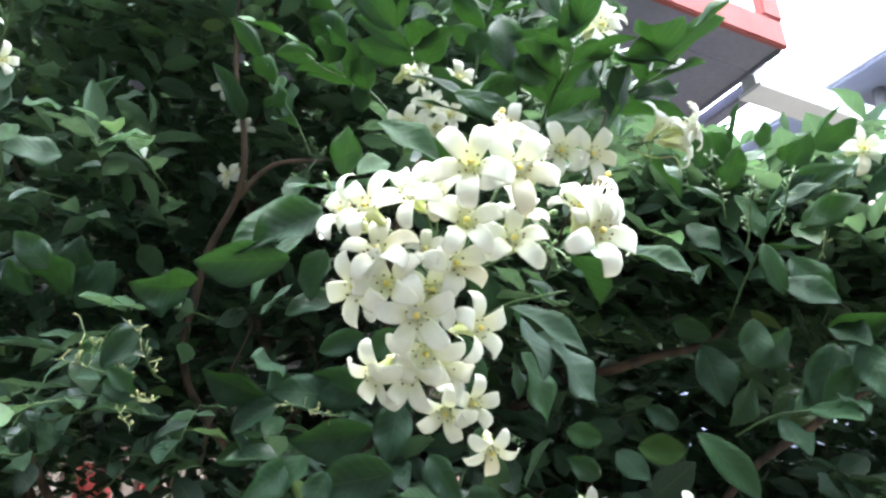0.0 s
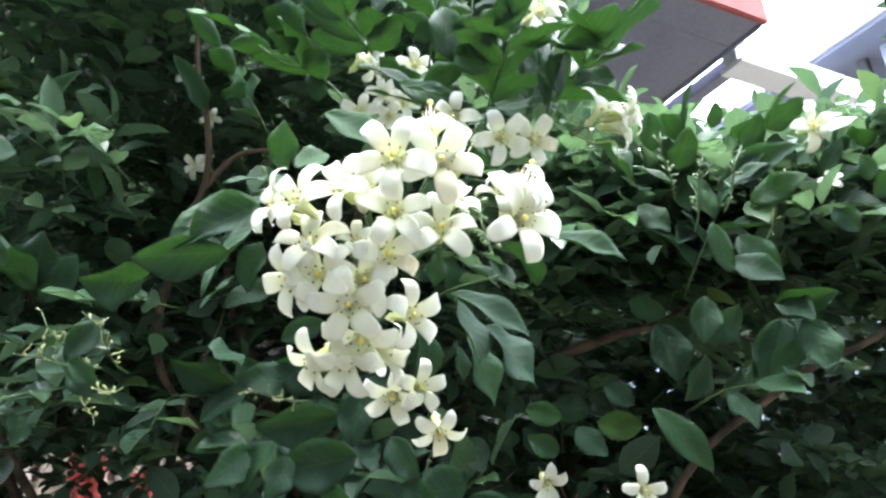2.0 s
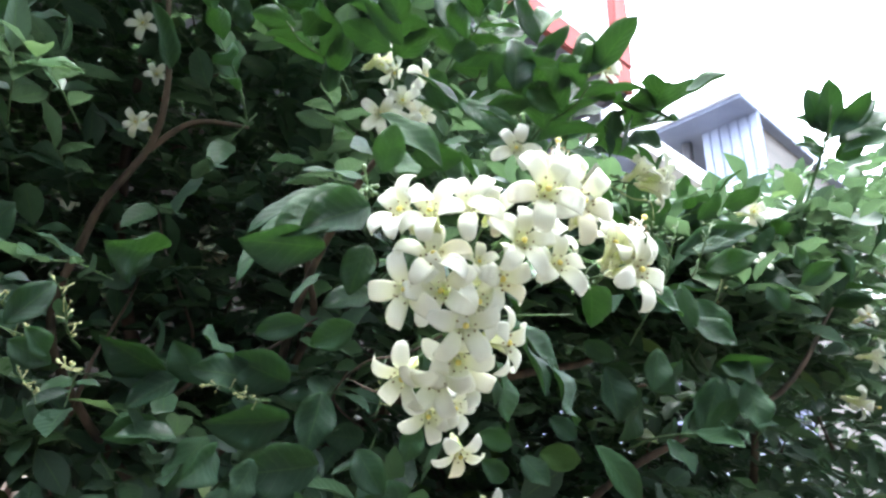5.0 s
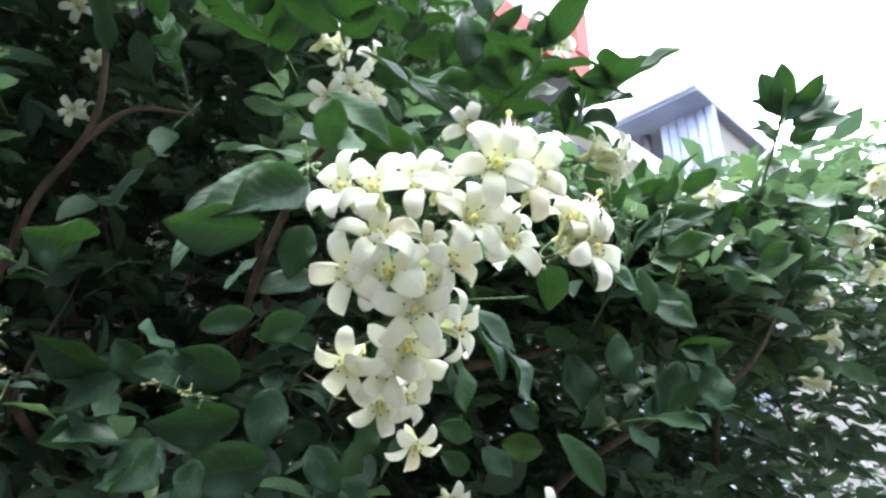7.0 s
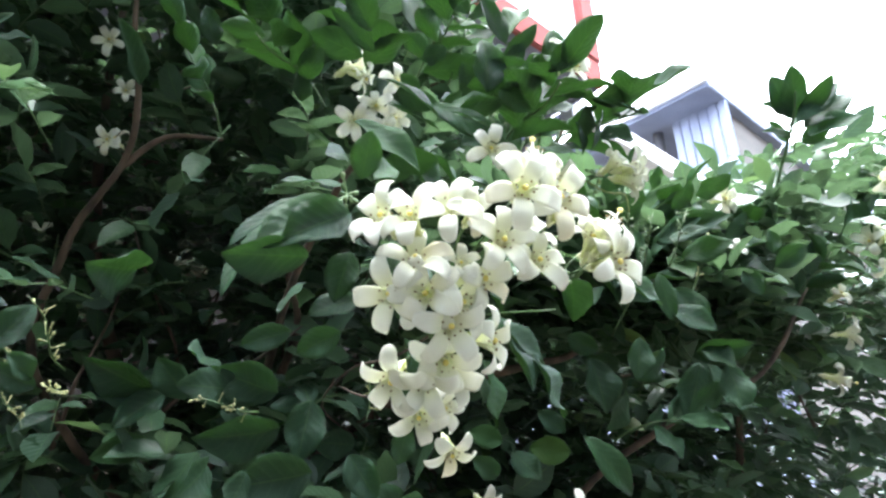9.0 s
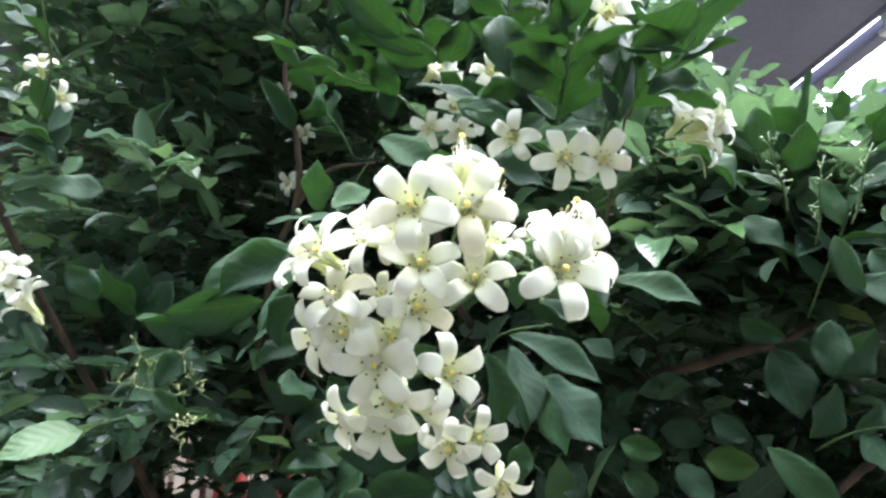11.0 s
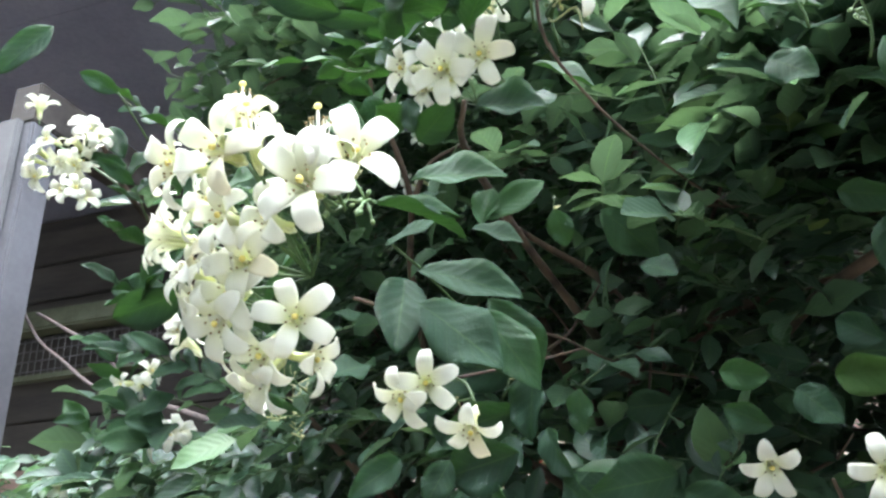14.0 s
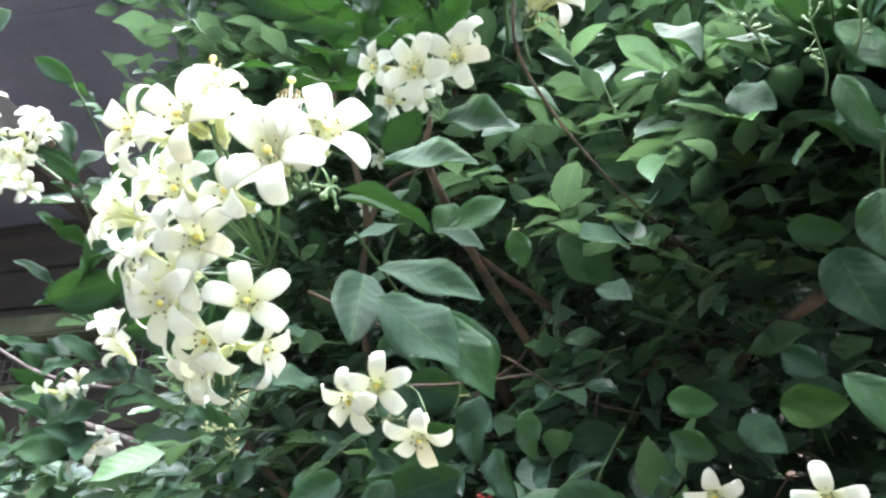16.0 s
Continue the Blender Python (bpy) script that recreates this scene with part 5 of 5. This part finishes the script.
flower(great, (-0.0043, 0.2349, 1.4814), Vector((0.04, -0.86, -0.50)), 29, 0.96, "open", LOW)
flower(great, (0.0184, 0.2504, 1.4808), Vector((0.74, -0.66, -0.14)), 18, 0.94, "open", LOW)
flower(great, (-0.0012, 0.2514, 1.4721), Vector((-0.05, -0.74, -0.67)), 11, 0.96, "open", LOW)
flower(great, (-0.0075, 0.2572, 1.4648), Vector((-0.20, -0.65, -0.72)), 24, 0.90, "bell", LOW)
flower(great, (-0.0202, 0.2591, 1.4655), Vector((-0.50, -0.50, -0.70)), 28, 0.92, "open", LOW)
flower(great, (0.0080, 0.2680, 1.4705), Vector((0.85, 0.35, -0.30)), 60, 0.88, "bell", LOW)
flower(great, (0.0350, 0.2400, 1.5240), Vector((0.34, -0.77, 0.54)), 61, 0.84, "bell", CORE)
flower(great, (0.0285, 0.2190, 1.5450), Vector((0.00, -0.10, 1.00)), 100, 0.95, "curled", CORE)
flower(great, (0.0385, 0.2160, 1.5300), Vector((0.35, -0.55, 0.75)), 40, 0.86, "curled", CORE)
buds(great, (0.041, 0.244, 1.524), 0.0035, 18, 0.0, 2)
buds(great, (-0.040, 0.256, 1.541), 0.0032, 11, 0.0, 3)

side = cluster_of("small cluster of white jasmine flowers beside the large one", (0.058, 0.262, 1.505))
SIDE = (0.053, 0.241, 1.508)
flower(side, (0.0602, 0.2186, 1.5059), Vector((0.43, -0.89, -0.13)), 54, 1.0, "open", SIDE)
flower(side, (0.0681, 0.2326, 1.5183), Vector((0.74, -0.67, 0.05)), 27, 1.0, "open", SIDE)
flower(side, (0.0610, 0.2240, 1.5205), Vector((0.45, -0.40, 0.80)), 110, 0.95, "curled", SIDE)
flower(side, (0.0560, 0.2270, 1.5190), Vector((0.05, -0.75, 0.62)), 60, 0.85, "bell", SIDE)
buds(side, (0.050, 0.255, 1.516), 0.005, 10, 0.0, 7)

low = cluster_of("three white jasmine flowers hanging below the large cluster", (0.014, 0.345, 1.472))
flower(low, (0.0070, 0.3170, 1.4615), view(-0.08, -0.25, 0.97), 216, 0.94, "open", (0.014, 0.345, 1.472))
flower(low, (0.0195, 0.3180, 1.4655), view(0.5, 0.1, 0.85), 78, 0.90, "open", (0.014, 0.345, 1.472))
flower(low, (0.0285, 0.3340, 1.4465), view(0.15, -0.5, 0.85), 275, 0.90, "open", (0.014, 0.345, 1.472))

shaded = cluster_of("pair of white jasmine flowers in the shade of leaves", (0.075, 0.315, 1.585))
flower(shaded, (0.0640, 0.2860, 1.5815), view(0.1, -0.05, 1), 120, 0.90, "open", (0.075, 0.315, 1.585))
flower(shaded, (0.0800, 0.2900, 1.5820), view(0.3, 0.05, 0.95), 60, 0.90, "open", (0.075, 0.315, 1.585))
flower(shaded, (0.0410, 0.2880, 1.5955), view(-0.35, 0.1, 0.9), 70, 0.80, "open", (0.075, 0.315, 1.585))

sideways = cluster_of("white jasmine flowers turned sideways among withered styles", (0.108, 0.305, 1.597))
SW = (0.104, 0.306, 1.596)
flower(sideways, (0.131, 0.293, 1.599), view(0.95, 0.25, 0.3), 60, 0.94, "bell", SW)
flower(sideways, (0.117, 0.290, 1.600), view(0.55, 0.7, 0.5), 20, 0.9, "bell", SW)
flower(sideways, (0.125, 0.289, 1.588), view(0.9, -0.1, 0.5), 250, 0.86, "bell", SW)
bare_style = finish("withered_style", tube(bmesh.new(), smooth_path([Vector(SW), Vector((0.112, 0.294, 1.582)), Vector((0.122, 0.292, 1.581)), Vector((0.123, 0.292, 1.570))], 3), [0.00045] * 8 + [0.0004, 0.0003], 5), PALE_BUD, sideways)
bare_style.matrix_parent_inverse = sideways.matrix_world.inverted()
buds(sideways, (0.112, 0.300, 1.594), 0.005, 5, 0.4, 11)

top = cluster_of("white jasmine flower on a high twig", (0.075, 0.290, 1.640))
flower(top, (0.087, 0.271, 1.646), view(0.55, 0.15, 0.8), 310, 0.94, "open", (0.072, 0.292, 1.638))
flower(top, (0.090, 0.285, 1.662), view(0.4, 0.8, 0.3), 80, 0.92, "bell", (0.072, 0.292, 1.638))
buds(top, (0.060, 0.330, 1.645), 0.004, 10, 0.0, 13)

behind = cluster_of("cluster of shaded white jasmine flowers behind leaves", (0.0, 0.405, 1.655))
BK = (0.0, 0.405, 1.655)
flower(behind, (-0.016, 0.372, 1.657), view(-0.1, -0.05, 1), 75, 0.84, "open", BK)
flower(behind, (-0.001, 0.377, 1.674), view(-0.1, 0.3, 0.9), 100, 0.78, "bell", BK)
flower(behind, (0.012, 0.378, 1.667), view(0.4, 0.0, 0.9), 60, 0.80, "bell", BK)
flower(behind, (0.003, 0.374, 1.655), view(0.3, -0.4, 0.85), 280, 0.76, "bell", BK)
flower(behind, (0.02, 0.40, 1.715), view(0.2, 0.2, 0.9), 90, 0.92, "open", (0.01, 0.42, 1.70))


def small_cluster(label, at, spread, count, facing, seed, size=1.0, kind="open"):
    """A looser cluster of a few flowers round a point."""
    c = cluster_of(label, at)
    r = random.Random(seed)
    core = Vector(at)
    for k in range(count):
        off = Vector((r.gauss(0, 1), r.gauss(0, 1), r.gauss(0, 1)))
        off = off.normalized() * spread if count > 1 else Vector((0, 0, 0))
        d = (Vector(facing).normalized() * 1.1 + (off.normalized() if count > 1 else Vector((0, 0, 0)))).normalized()
        flower(c, core + off + Vector(facing).normalized() * 0.02, d, r.uniform(0, 72), size * r.uniform(0.9, 1.05), kind if r.random() < 0.7 else "bell", core)
    return c


small_cluster("single white jasmine flower low among leaves", (0.100, 0.501, 1.439), 0.0, 1, view(0.1, -0.15, 1), 21, 0.98)
small_cluster("single white jasmine flower low among leaves", (0.152, 0.462, 1.426), 0.0, 1, view(0.2, 0.1, 1), 22, 0.98)
small_cluster("single white jasmine flower at the shrub's sunny side", (0.303, 0.432, 1.668), 0.0, 1, view(0.2, 0.1, 1), 23, 1.15)
small_cluster("half-closed white jasmine flower", (0.318, 0.427, 1.610), 0.0, 1, view(-0.5, 0.5, 0.6), 24, 0.6, "bell")
small_cluster("round cluster of white jasmine flowers at the shrub's open side", (-0.374, 0.322, 1.745), 0.020, 10, Vector((0.45, -0.55, -0.1)), 25, 0.95)
small_cluster("white jasmine flowers low in the round cluster", (-0.368, 0.325, 1.698), 0.010, 3, Vector((0.45, -0.6, -0.4)), 26, 0.95)
small_cluster("pale cluster of white jasmine flowers behind the round one", (-0.450, 0.335, 1.760), 0.018, 4, Vector((0.3, -0.6, -0.1)), 27, 0.95)
small_cluster("single upturned white jasmine flower on a twig end", (-0.470, 0.310, 1.815), 0.0, 1, Vector((0.0, -0.1, 1)), 28, 1.1, "bell")
small_cluster("white jasmine flowers high on the shrub's far end", (0.470, 0.404, 1.703), 0.015, 4, view(-0.1, 0.2, 1), 31, 1.0)
small_cluster("crowded white jasmine flowers at the shrub's far end", (0.486, 0.424, 1.639), 0.022, 7, view(-0.2, 0.1, 1), 32, 1.0)
small_cluster("pale half-closed jasmine flower", (0.453, 0.475, 1.597), 0.0, 1, view(0.3, 0.6, 0.6), 33, 0.9, "bell")
small_cluster("white jasmine flower turned aside", (0.449, 0.474, 1.567), 0.0, 1, view(0.8, 0.2, 0.4), 34, 1.15, "bell")
small_cluster("yellowing jasmine flower turned aside", (0.445, 0.492, 1.535), 0.0, 1, view(0.8, -0.1, 0.5), 35, 1.15, "curled")
small_cluster("single white jasmine flower in the deep shade", (-0.205, 0.572, 1.830), 0.0, 1, view(0, 0.2, 1), 36, 0.85)
small_cluster("single white jasmine flower in the deep shade", (-0.193, 0.595, 1.797), 0.0, 1, view(0.2, 0.1, 1), 37, 0.75, "bell")
small_cluster("pair of white jasmine flowers by the bare stem", (-0.185, 0.585, 1.738), 0.012, 2, view(0, -0.1, 1), 38, 0.85)
small_cluster("side-turned white jasmine flower over low leaves", (-0.283, 0.400, 1.548), 0.0, 1, Vector((-0.5, -0.3, 0.6)), 39, 1.25, "bell")
small_cluster("few white jasmine flowers in the shade of the open side", (-0.318, 0.390, 1.725), 0.014, 3, Vector((0.4, -0.6, 0)), 40, 0.9)
small_cluster("small white jasmine flowers over low leaves", (-0.335, 0.415, 1.580), 0.014, 4, Vector((0.4, -0.6, 0.1)), 41, 0.9)
small_cluster("white jasmine flowers at the end of a low shoot", (-0.445, 0.440, 1.560), 0.014, 4, Vector((0.4, -0.6, 0.1)), 42, 0.9)
small_cluster("faded white jasmine flowers low on the shrub", (-0.392, 0.445, 1.497), 0.014, 4, Vector((0.4, -0.6, 0.1)), 43, 0.95)
small_cluster("white jasmine flowers at the lowest shoot", (-0.562, 0.425, 1.472), 0.014, 3, Vector((0.5, -0.5, 0.2)), 44, 1.0)
small_cluster("white jasmine flowers half hidden behind a leaf", (-0.022, 0.395, 1.712), 0.014, 3, view(0.3, 0, 1), 45, 0.95)
